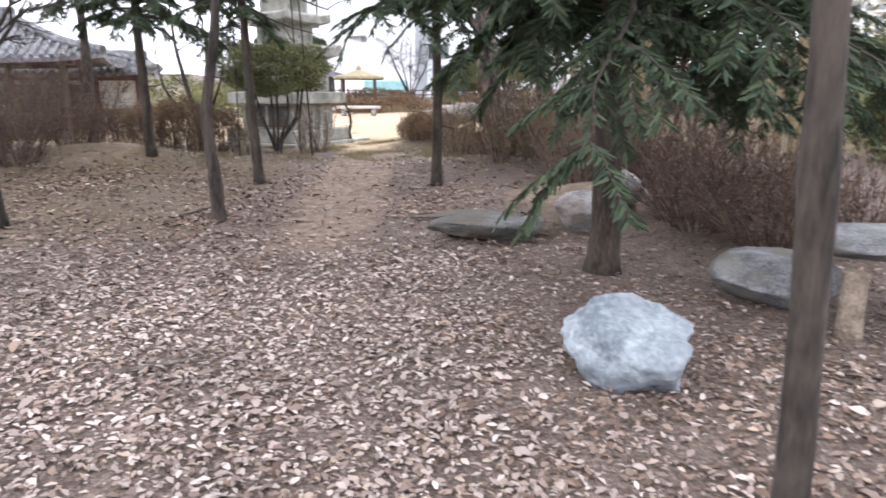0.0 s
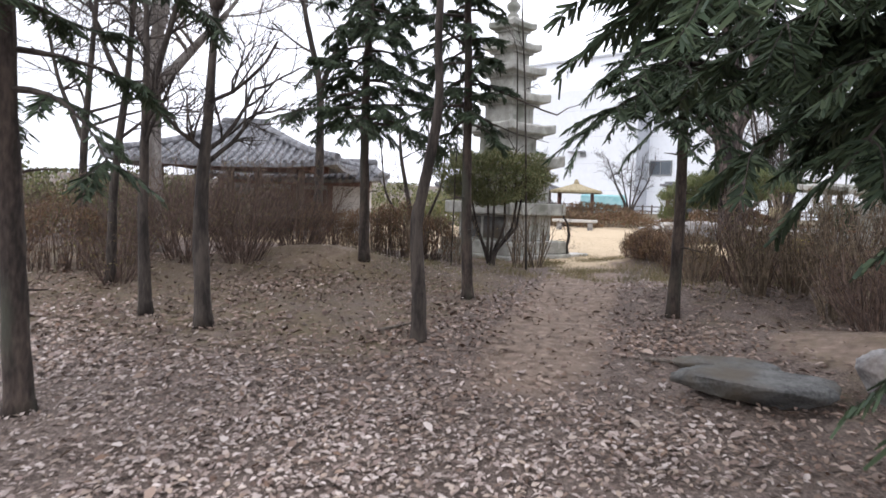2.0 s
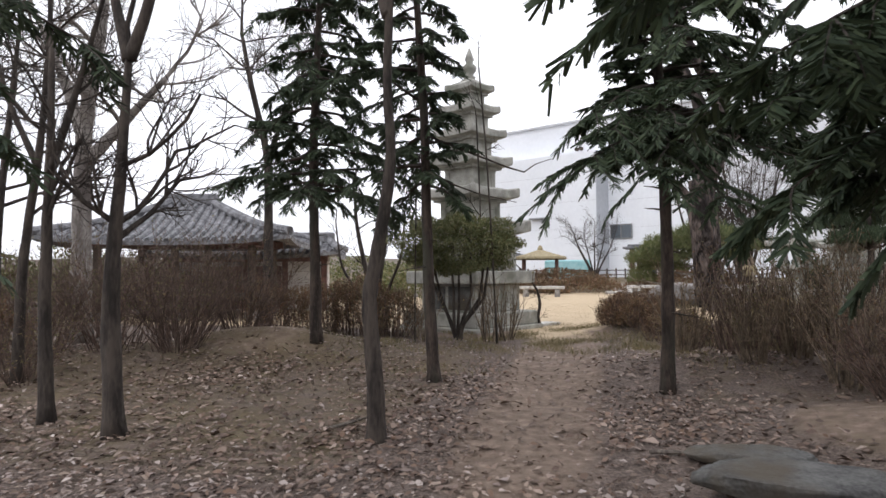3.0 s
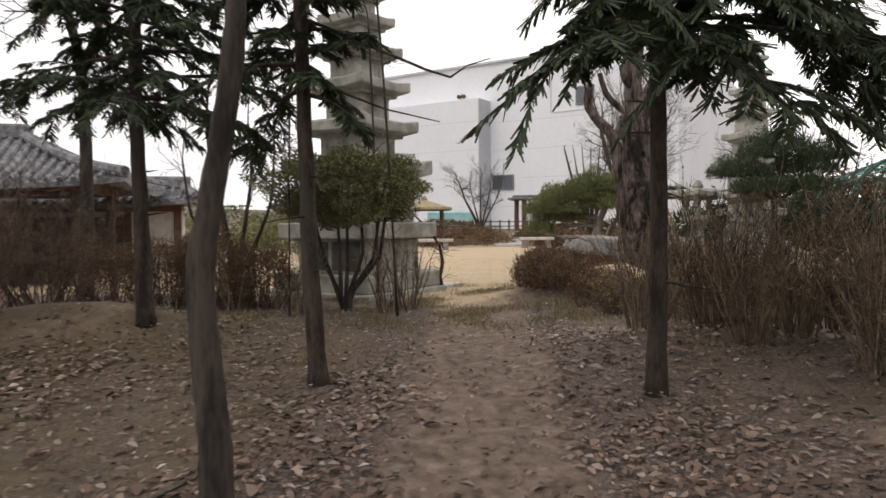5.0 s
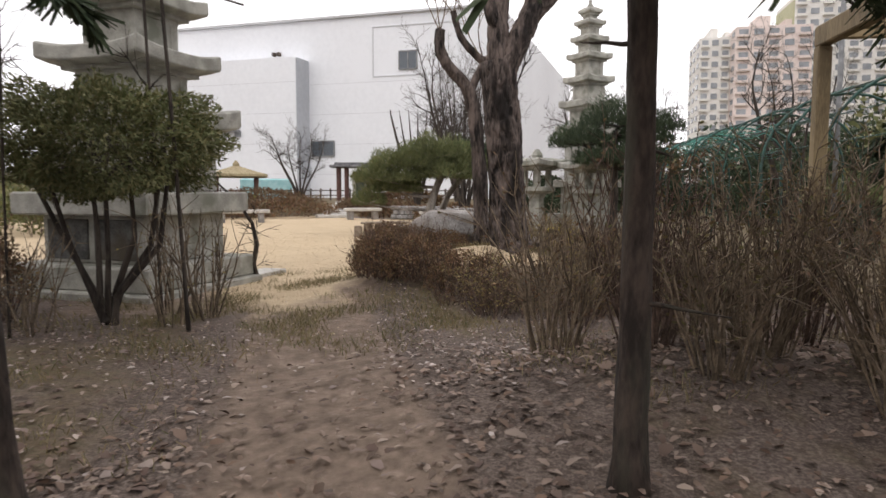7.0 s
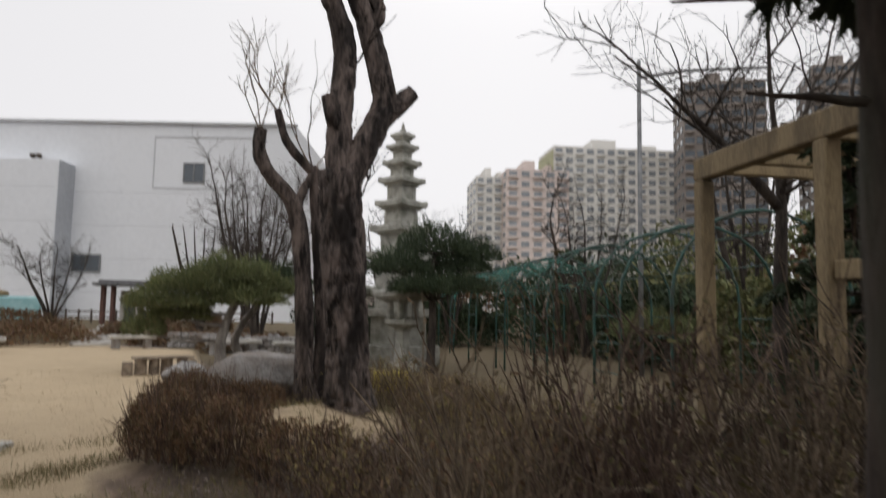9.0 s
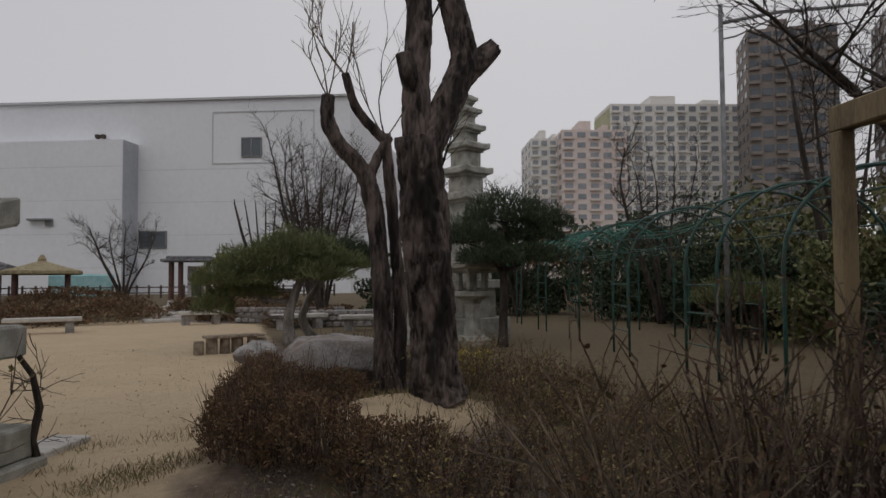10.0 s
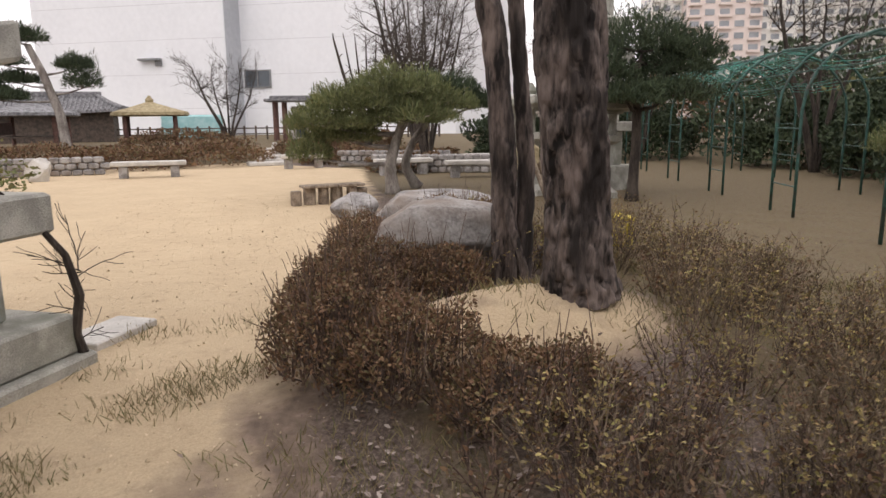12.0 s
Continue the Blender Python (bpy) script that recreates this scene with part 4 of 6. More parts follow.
def pagoda(at, z, rz, label, spec, mat, name="stone_pagoda", finial=1.0):
    """spec: (kind, half width, bottom, top)."""
    p = thing(name, label, "pagoda", (*at, z), rz)
    for kind, h, a, b in spec:
        if kind == "roof":
            part("roof_stone", roof_slab(h, a, b - a, 0.05 * h / 0.6), mat, p)
            continue
        g = Geo()
        g.box(0, 0, (a + b) / 2, 2 * h, 2 * h, b - a, None, 0.02)
        if kind == "body":
            for sx in (-1, 1):
                for sy in (-1, 1):
                    g.box(sx * (h - 0.05), sy * (h - 0.05), (a + b) / 2, 0.13, 0.13, b - a - 0.012, None, 0.012)
        part({"plinth": "plinth", "slab": "base_slab", "drum": "pedestal", "body": "tier_body"}[kind], g, mat, p)
    top = spec[-1][3]
    g = Geo()
    s = finial
    g.lathe(0, 0, [(0.10 * s, top), (0.12 * s, top + 0.05 * s), (0.07 * s, top + 0.1 * s), (0.13 * s, top + 0.18 * s), (0.14 * s, top + 0.25 * s), (0.06 * s, top + 0.33 * s), (0.09 * s, top + 0.4 * s), (0.05 * s, top + 0.52 * s), (0.015 * s, top + 0.62 * s)], 16)
    part("finial", g, mat, p, smooth=True)
    return p


big_pagoda = pagoda((-3.26, 14.7), 0.0, -29, "tall weathered granite pagoda with broad roof stones", [
    ("plinth", 0.98, -0.04, 0.08), ("plinth", 0.91, 0.08, 0.33), ("drum", 0.66, 0.33, 0.84), ("slab", 0.87, 0.84, 1.08), ("body", 0.60, 1.08, 1.70),
    ("roof", 0.82, 1.77, 1.96), ("body", 0.39, 2.0, 2.36), ("roof", 0.67, 2.43, 2.58), ("body", 0.33, 2.64, 2.98), ("roof", 0.58, 3.05, 3.19),
    ("body", 0.28, 3.24, 3.52), ("roof", 0.50, 3.59, 3.72), ("body", 0.24, 3.76, 4.0), ("roof", 0.42, 4.06, 4.18), ("body", 0.19, 4.22, 4.43), ("roof", 0.34, 4.48, 4.59), ("slab", 0.14, 4.59, 4.72)], GRANITE)
# two dark grey panels on one pedestal face only
for dx in (-0.31, 0.31):
    g = Geo()
    g.box(dx, -0.662, 0.585, 0.54, 0.03, 0.42, None, 0.01)
    part("inset_panel", g, STONE_DEEP_GREY, big_pagoda, "dark panel on one face of the pedestal")
g = Geo()
g.box(0, 0, 0.0, 0.62, 0.34, 0.07, None, 0.01)
pv2 = part("paving_slab", g, PAVE)
pv2.matrix_basis = pose(-1.98, 15.62, 0.02, 0, 0, 60)
tagged(pv2, "pale flat paving slab at the yard's edge", "paving slab")

pagoda((5.95, 23.9), 0.0, 20, "slender tiered stone pagoda behind dark pines", [
    ("plinth", 0.75, -0.05, 0.5), ("drum", 0.5, 0.5, 1.2), ("slab", 0.65, 1.2, 1.4), ("body", 0.42, 1.4, 2.5), ("roof", 0.62, 2.6, 2.78), ("body", 0.34, 2.85, 3.25), ("roof", 0.56, 3.3, 3.45),
    ("body", 0.29, 3.5, 3.85), ("roof", 0.48, 3.95, 4.08), ("body", 0.25, 4.12, 4.5), ("roof", 0.43, 4.56, 4.68), ("body", 0.2, 4.72, 4.98), ("roof", 0.36, 5.02, 5.13),
    ("body", 0.16, 5.16, 5.4), ("roof", 0.3, 5.45, 5.54), ("body", 0.12, 5.57, 5.72), ("roof", 0.23, 5.76, 5.84)], GRANITE, finial=0.55)


# ---- the island bed with the old tree ----
def old_tree():
    x, y = 0.95, 14.3
    z = float(ground_z(x, y)) - 0.05
    t = thing("old_tree", "old pollarded tree with deeply cracked dark bark and sawn limbs", "tree", (x, y, z))

    def rel(*pts):
        return np.array(pts) - np.array((x, y, z))

    def heavy(pts, r0, r1, sides=16, wob=0.06, depth_=0.2):
        g = Geo()
        k = np.linspace(0, len(pts) - 1, 7 * (len(pts) - 1) + 1)
        fine = np.stack([np.interp(k, np.arange(len(pts)), pts[:, c]) for c in range(3)], 1)
        for _ in range(4):
            fine[1:-1] = (fine[:-2] + 2 * fine[1:-1] + fine[2:]) / 4
        rad = np.interp(k, np.linspace(0, len(pts) - 1, len(r0)) if isinstance(r0, tuple) else [0, len(pts) - 1], r0 if isinstance(r0, tuple) else [r0, r1])
        sides = sides * 3
        ang = np.linspace(0, 2 * math.pi, sides, endpoint=False)
        fine2 = np.stack([np.interp(np.linspace(0, len(fine) - 1, 4 * len(fine)), np.arange(len(fine)), fine[:, c]) for c in range(3)], 1)
        rad2 = np.interp(np.linspace(0, len(fine) - 1, 4 * len(fine)), np.arange(len(fine)), rad)
        along = np.concatenate([[0], np.cumsum(np.linalg.norm(np.diff(fine2, axis=0), axis=1))])
        mod = np.empty((len(fine2), sides))
        for i, (s_, r_) in enumerate(zip(along, rad2)):
            for j, t_ in enumerate(ang):
                q = Vector((math.cos(t_) * r_ * 24, math.sin(t_) * r_ * 24, s_ * 5.0 + pts[0][0] * 3))
                ridge = max(0.0, 1 - abs(noise.noise(q)) * 3.2)
                mod[i, j] = 1 + 0.16 * (noise.noise(Vector((math.cos(t_) * 1.5, math.sin(t_) * 1.5, s_ * 1.8)))) - depth_ * ridge + 0.03 * noise.noise(q * 3)
        g.tube(fine2, rad2, sides, 0, True, mod)
        return g, fine
    g, _ = heavy(rel((x + 0.03, y, z), (x, y, z + 0.25), (0.96, 14.3, 1.1), (0.88, 14.3, 1.8), (0.84, 14.3, 2.6)), (0.27, 0.215, 0.205, 0.215, 0.20), 0, 22, 0.07)
    part("trunk", g, BARK_BIG, t, smooth=True)
    limbs = ((rel((0.82, 14.3, 2.35), (0.8, 14.3, 2.9), (0.86, 14.3, 3.87), (0.52, 14.3, 4.6), (0.28, 14.3, 5.2), (0.1, 14.35, 6.0)), 0.145, 0.065),
             (rel((0.86, 14.3, 2.45), (1.1, 14.25, 2.95), (1.27, 14.25, 3.3), (1.1, 14.3, 3.97), (0.8, 14.3, 4.67), (0.6, 14.3, 5.1), (0.5, 14.3, 6.0)), 0.15, 0.075),
             (rel((1.2, 14.25, 3.15), (1.4, 14.25, 3.33), (1.53, 14.25, 3.46)), 0.12, 0.085),
             (rel((0.8, 14.28, 2.95), (0.7, 14.2, 3.1), (0.66, 14.2, 3.27)), 0.09, 0.075),
             (rel((0.5, 14.3, 4.45), (0.3, 14.25, 4.47), (0.06, 14.25, 4.42)), 0.045, 0.03),
             (rel((1.02, 14.3, 4.0), (1.14, 14.25, 4.1), (1.16, 14.25, 4.25), (1.03, 14.25, 4.4), (0.97, 14.25, 4.4)), 0.08, 0.06))
    for pts, a, b in limbs:
        g, _ = heavy(pts, a, b, 12)
        part("limb", g, BARK_BIG, t, smooth=True)
    tw = Geo()
    for p, d, ln, dep in (((1.05, 14.3, 4.45), (0.8, 0, 0.5), 0.6, 2), ((0.6, 14.3, 4.6), (-0.8, 0, 0.3), 0.5, 2), ((0.9, 14.3, 4.5), (0.5, 0.2, 0.8), 0.5, 2), ((0.8, 14.3, 3.3), (0.25, 0, 1), 0.8, 1), ((0.95, 14.3, 2.2), (0.5, 0.4, 0.9), 0.7, 2)):
        grow(tw, rel(p)[0], d, ln, 0.012, dep, 0.6, 0.1)
    part("twig_mass", tw, BARK_DARK, t)
    # second stem cluster just behind
    x2, y2 = 0.9, 15.45
    z2 = float(ground_z(x2, y2)) - 0.05
    t2 = thing("forked_tree", "slimmer pollarded tree with sawn-off forks and fine shoots", "tree", (x2, y2, z2))

    def rel2(*pts):
        q = np.array(pts, float)
        q[:, 0], q[:, 2] = -1.37 + (q[:, 0] + 1.37) * 1.08, 1.36 + (q[:, 2] - 1.36) * 1.08
        q[:, 1] += 0.5
        return q - np.array((x2, y2, z2))
    for pts, a, b in ((rel2((0.74, 14.95, 0.05), (0.74, 14.93, 1.0), (0.66, 14.9, 2.0), (0.56, 14.9, 2.38), (0.3, 14.9, 2.62), (0.19, 14.9, 2.82), (0.21, 14.9, 3.05)), 0.11, 0.07),
                      (rel2((0.86, 14.95, 0.05), (0.92, 14.95, 1.0), (0.84, 14.95, 2.0), (0.75, 14.9, 2.75)), 0.08, 0.055),
                      (rel2((0.75, 14.9, 2.68), (0.55, 14.9, 2.85), (0.44, 14.9, 3.0), (0.37, 14.9, 3.27)), 0.055, 0.045),
                      (rel2((0.58, 14.9, 2.32), (0.68, 14.9, 2.55), (0.78, 14.88, 2.72)), 0.055, 0.05)):
        g, _ = heavy(pts, a, b, 10, 0.08)
        part("stem", g, BARK_BIG, t2, smooth=True)
    tw = Geo()
    for k in range(9):
        p = ((0.37, 14.9, 3.25), (0.21, 14.9, 3.03), (0.75, 14.9, 2.7))[k % 3]
        a = RNG.uniform(-1.3, 0.9)
        grow(tw, rel2(p)[0], (math.sin(a), RNG.uniform(-0.4, 0.4), 1.0), RNG.uniform(0.5, 0.8), 0.010, 2, 0.5, 0.2)
    part("shoot_mass", tw, TWIG_TAN, t2, "fine upright shoots")
    # leaning dead poles and prop
    for a, b, r in (((1.02, 15.2, 0.2), (0.86, 15.5, 1.3), 0.04), ((1.5, 15.0, 0.2), (1.42, 15.2, 1.2), 0.03)):
        g = Geo()
        pts, _ = limb_points(a, np.array(b) - np.array(a), float(np.linalg.norm(np.array(b) - np.array(a))), 6, 0, 0.06)
        g.tube(pts, np.linspace(r, r * 0.6, len(pts)), 8, 0.08)
        st = part("dead_stem", g, BARK_BIG)
        tagged(st, "leaning dead stem beside the old tree", "dead wood", "leaning dead stems")


old_tree()


def island_bed():
    for i, (x, y, rx, ry, h) in enumerate(((-0.55, 14.1, 0.4, 0.42, 0.5), (-0.2, 13.75, 0.45, 0.36, 0.44), (0.3, 13.35, 0.5, 0.32, 0.38), (-0.45, 14.7, 0.4, 0.45, 0.52), (-0.15, 15.25, 0.45, 0.42, 0.55), (0.3, 15.3, 0.45, 0.3, 0.42), (-0.35, 15.8, 0.3, 0.5, 0.42), (-0.05, 16.6, 0.35, 0.6, 0.4), (0.15, 17.8, 0.35, 0.7, 0.45), (1.05, 17.3, 0.6, 0.6, 0.5), (1.5, 18.3, 0.7, 0.6, 0.5))):
        leafy_shrub((x, y), rx, ry, h, "low clipped azalea with rusty brown leaves", HEDGE, 5600, 0.03, group="azaleas of the island bed", size=(0.012, 0.028), stems=60)
    k = 0
    for gx in np.arange(0.1, 4.3, 0.38):
        for gy in np.arange(12.35, 16.6, 0.45):
            x, y = gx + RNG.uniform(-0.16, 0.16), gy + RNG.uniform(-0.2, 0.2)
            if math.hypot(x - 0.95, y - 14.3) < 0.5 or x > 3.6 - 0.1 * (y - 13) or (x < 1.7 and 13.55 < y < 15.2) or (x < 0.8 and y > 12.95):
                continue
            k += 1
            twig_shrub((x, y), RNG.uniform(0.36, 0.52), 0.42, 24, "knee-high dry shrub with tan twigs and yellowing leaves", (TWIG_TAN, TWIG, TWIG_TAN)[k % 3], 2.0, DRYLEAF if k % 3 else HEDGE, "dry shrubs of the island bed", lean=0.45, name="dry_shrub", thick=0.55, forks=8, leafsize=(0.014, 0.028))
    for x, y in ((0.75, 12.9), (1.2, 12.6), (1.7, 12.7), (2.2, 12.5), (0.5, 12.75), (2.7, 12.6), (3.2, 13.4), (-0.05, 12.9), (0.2, 12.55), (0.65, 12.3), (1.15, 12.15), (1.6, 12.3), (2.1, 12.05), (0.9, 11.95), (2.6, 12.15)):
        twig_shrub((x, y), 0.34, 0.4, 18, "sparse dry shrub with thin brown twigs", TWIG, 1.0, HEDGE, "dry shrubs of the island bed", lean=0.45, name="dry_shrub", thick=0.6, forks=8)
    stone("boulder", "big rounded grey boulder in the island bed", (0.62, 16.0), (1.55, 0.9, 0.9), 5, BOULDER, 31, 9, 0.14, 0.72, group="island boulders")
    stone("boulder", "long low grey boulder behind the first", (1.35, 19.3), (1.9, 0.9, 0.75), 4, BOULDER, 33, 9, 0.14, 0.7, group="island boulders")
    stone("boulder", "small brown rock at the yard's edge", (0.55, 21.2), (0.9, 0.6, 0.45), 40, BOULDER, 36, group="island boulders")
    stone("boulder", "flat grey rock by the old tree", (1.65, 15.9), (0.6, 0.4, 0.25), 10, BOULDER, 37, group="island boulders")
    # yellow box
    b = thing("yellow_box", "bright yellow plastic crate among dry shrubs", "crate", (2.45, 16.6, float(ground_z(2.45, 16.6))), -12)
    g = Geo()
    g.box(0, 0, 0.13, 0.42, 0.30, 0.26, None, 0.012)
    part("body", g, YELLOW, b)
    g = Geo()
    g.box(0, 0, 0.28, 0.45, 0.33, 0.035, None, 0.01)
    for dx in (-0.14, 0, 0.14):
        g.box(dx, 0, 0.301, 0.03, 0.3, 0.012)
    part("lid", g, YELLOW, b)
    # wooden ladder-like prop under the old tree
    p = thing("wooden_prop", "weathered wooden prop with a rope-wrapped joint", "tree prop", (2.35, 18.2, 0.0), 0)
    for a, c in (((0.25, -0.2, 0.0), (-0.25, 0.0, 1.5)), ((0.45, 0.2, 0.0), (-0.1, 0.1, 1.4))):
        g = Geo()
        g.tube([a, c], 0.03, 8)
        part("pole", g, LOG, p)
    g = Geo()
    g.box(-0.12, 0.02, 1.05, 0.26, 0.2, 0.25, None, 0.04)
    part("rope_wrap", g, THATCH, p, "tan rope wrapping")
    for f in (0.25, 0.4, 0.55):
        g = Geo()
        g.tube([(0.25 - 0.5 * f, -0.2 + 0.2 * f, 1.5 * f), (0.45 - 0.55 * f, 0.2 - 0.1 * f, 1.4 * f)], 0.015, 6)
        part("rung", g, LOG, p)


island_bed()


# ---- yard furniture ----
def log_bench(at, rz, label):
    b = thing("log_bench", label, "bench", (*at, 0.0), rz, "log benches of the yard")
    for i, dx in enumerate((-0.62, -0.36, -0.12, 0.14, 0.42, 0.62)):
        g = Geo()
        h = 0.3 if 0 < i < 5 else 0.26
        r = 0.10 + 0.015 * (i % 2)
        g.lathe(0, 0, [(r * 0.96, -0.02), (r, 0.02), (r * 0.98, h - 0.02), (r * 0.9, h)], 14)
        ob = part("log", g, LOG, b)
        ob.matrix_basis = pose(dx, 0.05 * (i % 2), 0)
    for dx, w in ((-0.2, 0.62), (0.38, 0.5)):
        g = Geo()
        g.box(0, 0, 0, w, 0.34, 0.05, None, 0.012)
        ob = part("plank", g, LOG, b)
        ob.matrix_basis = pose(dx, 0.02, 0.325)
    return b


log_bench((0.35, 22.95), 12, "weathered bench of planks on upright log stumps")


def stone_bench(at, rz, label, w=1.3):
    b = thing("stone_bench", label, "bench", (*at, float(ground_z(*at))), rz, "pale stone benches")
    g = Geo()
    g.box(0, 0, 0.38, w, 0.45, 0.12, None, 0.02)
    part("seat", g, PAVE, b)
    for dx in (-w * 0.34, w * 0.34):
        g = Geo()
        g.box(dx, 0, 0.15, 0.22, 0.34, 0.34, None, 0.02)
        part("leg", g, BOULDER, b)


stone_bench((0.55, 32.6), 8, "pale stone bench at the yard's far edge", 1.4)
stone_bench((-3.7, 30.6), 4, "pale stone bench at the yard's far edge", 1.9)
stone_bench((-8.2, 29.5), -3, "pale stone bench at the yard's far edge", 1.9)
stone("white_rock", "white pointed rock at the yard's edge", (-6.3, 30.3), (0.7, 0.5, 0.75), 0, PAVE, 44)


def far_beds():
    for x, y, rx, ry, h in ((-2.6, 35.4, 2.2, 1.6, 0.75), (-5.2, 34.2, 2.2, 1.2, 0.7), (-7.6, 35.5, 2.2, 1.4, 0.75), (2.3, 34.6, 1.7, 1.0, 0.6), (1.2, 37.5, 1.4, 1.0, 0.6), (4.4, 33.6, 1.6, 0.9, 0.6), (-10.5, 33.0, 2.0, 1.2, 0.7), (3.6, 30.2, 1.4, 0.8, 0.55), (3.3, 40, 2, 1, 0.7), (-3.5, 39, 2.5, 1.2, 0.8)):
        leafy_shrub((x, y), rx, ry, h, "broad clipped hedge mound gone brown", HEDGE, 3800, 0.02, name="hedge_mound", group="hedge mounds behind the yard", stems=30, size=(0.06, 0.12))
    for i in range(7):
        g = Geo()
        g.box(0, 0, 0, 1.25, 0.75, 0.14, None, 0.04)
        ob = part("stepping_stone", g, PAVE)
        x, y = -0.55 + 0.17 * i, 34.6 + 1.0 * i
        ob.matrix_basis = pose(x + 0.1 * (i % 2), y, float(ground_z(x, y)) + 0.05, 0, 0, 6 * (-1) ** i)
        tagged(ob, "rough pale stone step leading up the bank", "step", "stone steps")
    # low rubble walls
    for k, (x0, y0, x1, y1) in enumerate(((1.8, 33.0, 5.2, 31.6), (2.4, 30.0, 6.0, 28.6), (-9.5, 31.6, -5.0, 32.4))):
        w = thing("rubble_wall", "low wall of stacked grey stones", "wall", (0, 0, 0), 0, "low stone walls")
        n = 16
        for row in range(3):
            for i in range(n):
                f = (i + 0.5 * (row % 2)) / n
                g = Geo()
                g.box(0, 0, 0, math.hypot(x1 - x0, y1 - y0) / n * 0.94, 0.3, 0.17, None, 0.035)
                ob = part("stone", g, BOULDER, w)
                x, y = x0 + (x1 - x0) * f, y0 + (y1 - y0) * f
                ob.matrix_basis = pose(x, y + RNG.uniform(-0.03, 0.03), float(ground_z(x, y)) + 0.08 + row * 0.175, 0, 0, math.degrees(math.atan2(y1 - y0, x1 - x0)) + RNG.uniform(-3, 3))
    for x, y, rz in ((3.0, 29.0, 5), (4.6, 27.5, -8), (5.2, 30.5, 6)):
        stone_bench((x, y), rz, "pale stone bench on the terrace behind the pine", 1.6)


far_beds()


# ---- trained pines ----
def pine_pads(at, z, trunk, pads, label, mat=NEEDLE_YOUNG, n=9000, tuft=(0.07, 0.13), bark=BARK_PALE, dia=0.2):
    t = thing("pine_tree", label, "tree", (*at, z))
    g = Geo()
    fine, rad = trunk_tube(g, trunk, dia / 2, dia * 0.3)
    cs, ds = [], []
    for px_, py_, pz, rx, ry, rz_ in pads:
        i = int(np.argmin(np.abs(fine[:, 2] - (pz - 0.25))))
        mid = (fine[i] + np.array((px_, py_, pz))) / 2 + np.array((0, 0, -0.08))
        g.tube(np.array([fine[i], mid, (px_, py_, pz - 0.05)]), [0.05, 0.035, 0.02], 6, 0.06)
        for _ in range(10):
            a = RNG.uniform(0, 6.28)
            g.tube(np.array([(px_, py_, pz - 0.05), (px_ + 0.5 * rx * math.cos(a), py_ + 0.5 * ry * math.sin(a), pz), (px_ + 0.9 * rx * math.cos(a + 0.2), py_ + 0.9 * ry * math.sin(a + 0.2), pz + 0.05)]), [0.02, 0.012, 0.006], 4)
        m = int(n * rx * ry)
        a, f = RNG.uniform(0, 6.28, m), np.sqrt(RNG.random(m))
        h = rz_ * np.sqrt(np.maximum(0, 1 - f * f)) * RNG.uniform(0.05, 1.0, m)
        lump = np.array([noise.noise(Vector((math.cos(q) * w * 2.2 + px_, math.sin(q) * w * 2.2 + py_, pz))) for q, w in zip(a, f)])
        c = np.stack([px_ + rx * f * np.cos(a) * (1 + 0.45 * lump), py_ + ry * f * np.sin(a) * (1 + 0.45 * lump), pz + h * (1 + 0.8 * lump) - 0.12 * RNG.random(m)], 1)
        cs.append(c)
        ds.append(unit(RNG.normal(0, 0.6, (m, 3)) + np.array((0, 0, 0.9)) + 0.5 * unit(c - np.array((px_, py_, pz)))))
    part("trunk", g, bark, t, smooth=True)
    cs, ds = np.concatenate(cs), np.concatenate(ds)
    k = len(cs)
    part("needle_mass", needles("needles", cs, ds, RNG.normal(0, 1, (k, 3)), RNG.uniform(*tuft, k), RNG.uniform(0.010, 0.02, k) * tuft[1] / 0.13), mat, t, "flat layered needle pads")


pine_pads((1.75, 24.2), 0.0, [(0, 0, 0), (-0.05, 0, 0.6), (0.1, 0, 1.1), (0.3, 0, 1.6)], [(-1.25, -0.1, 1.4, 0.85, 0.7, 0.4), (-0.7, 0.0, 1.75, 0.95, 0.75, 0.5), (0.1, 0.1, 2.0, 0.95, 0.75, 0.55), (-0.9, 0.3, 1.15, 0.7, 0.6, 0.35), (0.3, -0.2, 1.5, 0.95, 0.7, 0.4), (0.95, 0.2, 1.75, 0.85, 0.7, 0.5), (-1.6, 0.1, 0.8, 0.45, 0.45, 0.6)], "wide low pine trained into flat layers", n=9000, dia=0.26)
pine_pads((2.5, 25.2), 0.0, [(0, 0, 0), (-0.3, 0, 0.5), (-0.1, 0, 1.0), (0.4, 0, 1.6)], [(0.6, 0, 2.1, 0.8, 0.6, 0.4), (1.3, 0, 1.8, 0.8, 0.6, 0.35), (0.2, 0.3, 1.6, 0.8, 0.6, 0.35)], "leaning pine on a crooked trunk behind the bed", NEEDLE, dia=0.22)
pine_pads((5.6, 21.5), 0.0, [(0, 0, 0), (0.05, 0, 1.2), (0, 0, 2.4)], [(0.1, 0, 2.65, 0.8, 0.7, 0.6), (0.8, 0.2, 2.3, 0.7, 0.7, 0.5), (-0.75, 0.1, 2.2, 0.7, 0.7, 0.45), (0.5, -0.2, 1.85, 0.8, 0.7, 0.4), (-0.3, -0.2, 1.8, 0.7, 0.7, 0.4), (1.2, 0.1, 2.6, 0.5, 0.5, 0.4)], "dark round-headed pine before the slim pagoda", NEEDLE, 8000, bark=BARK_DARK)
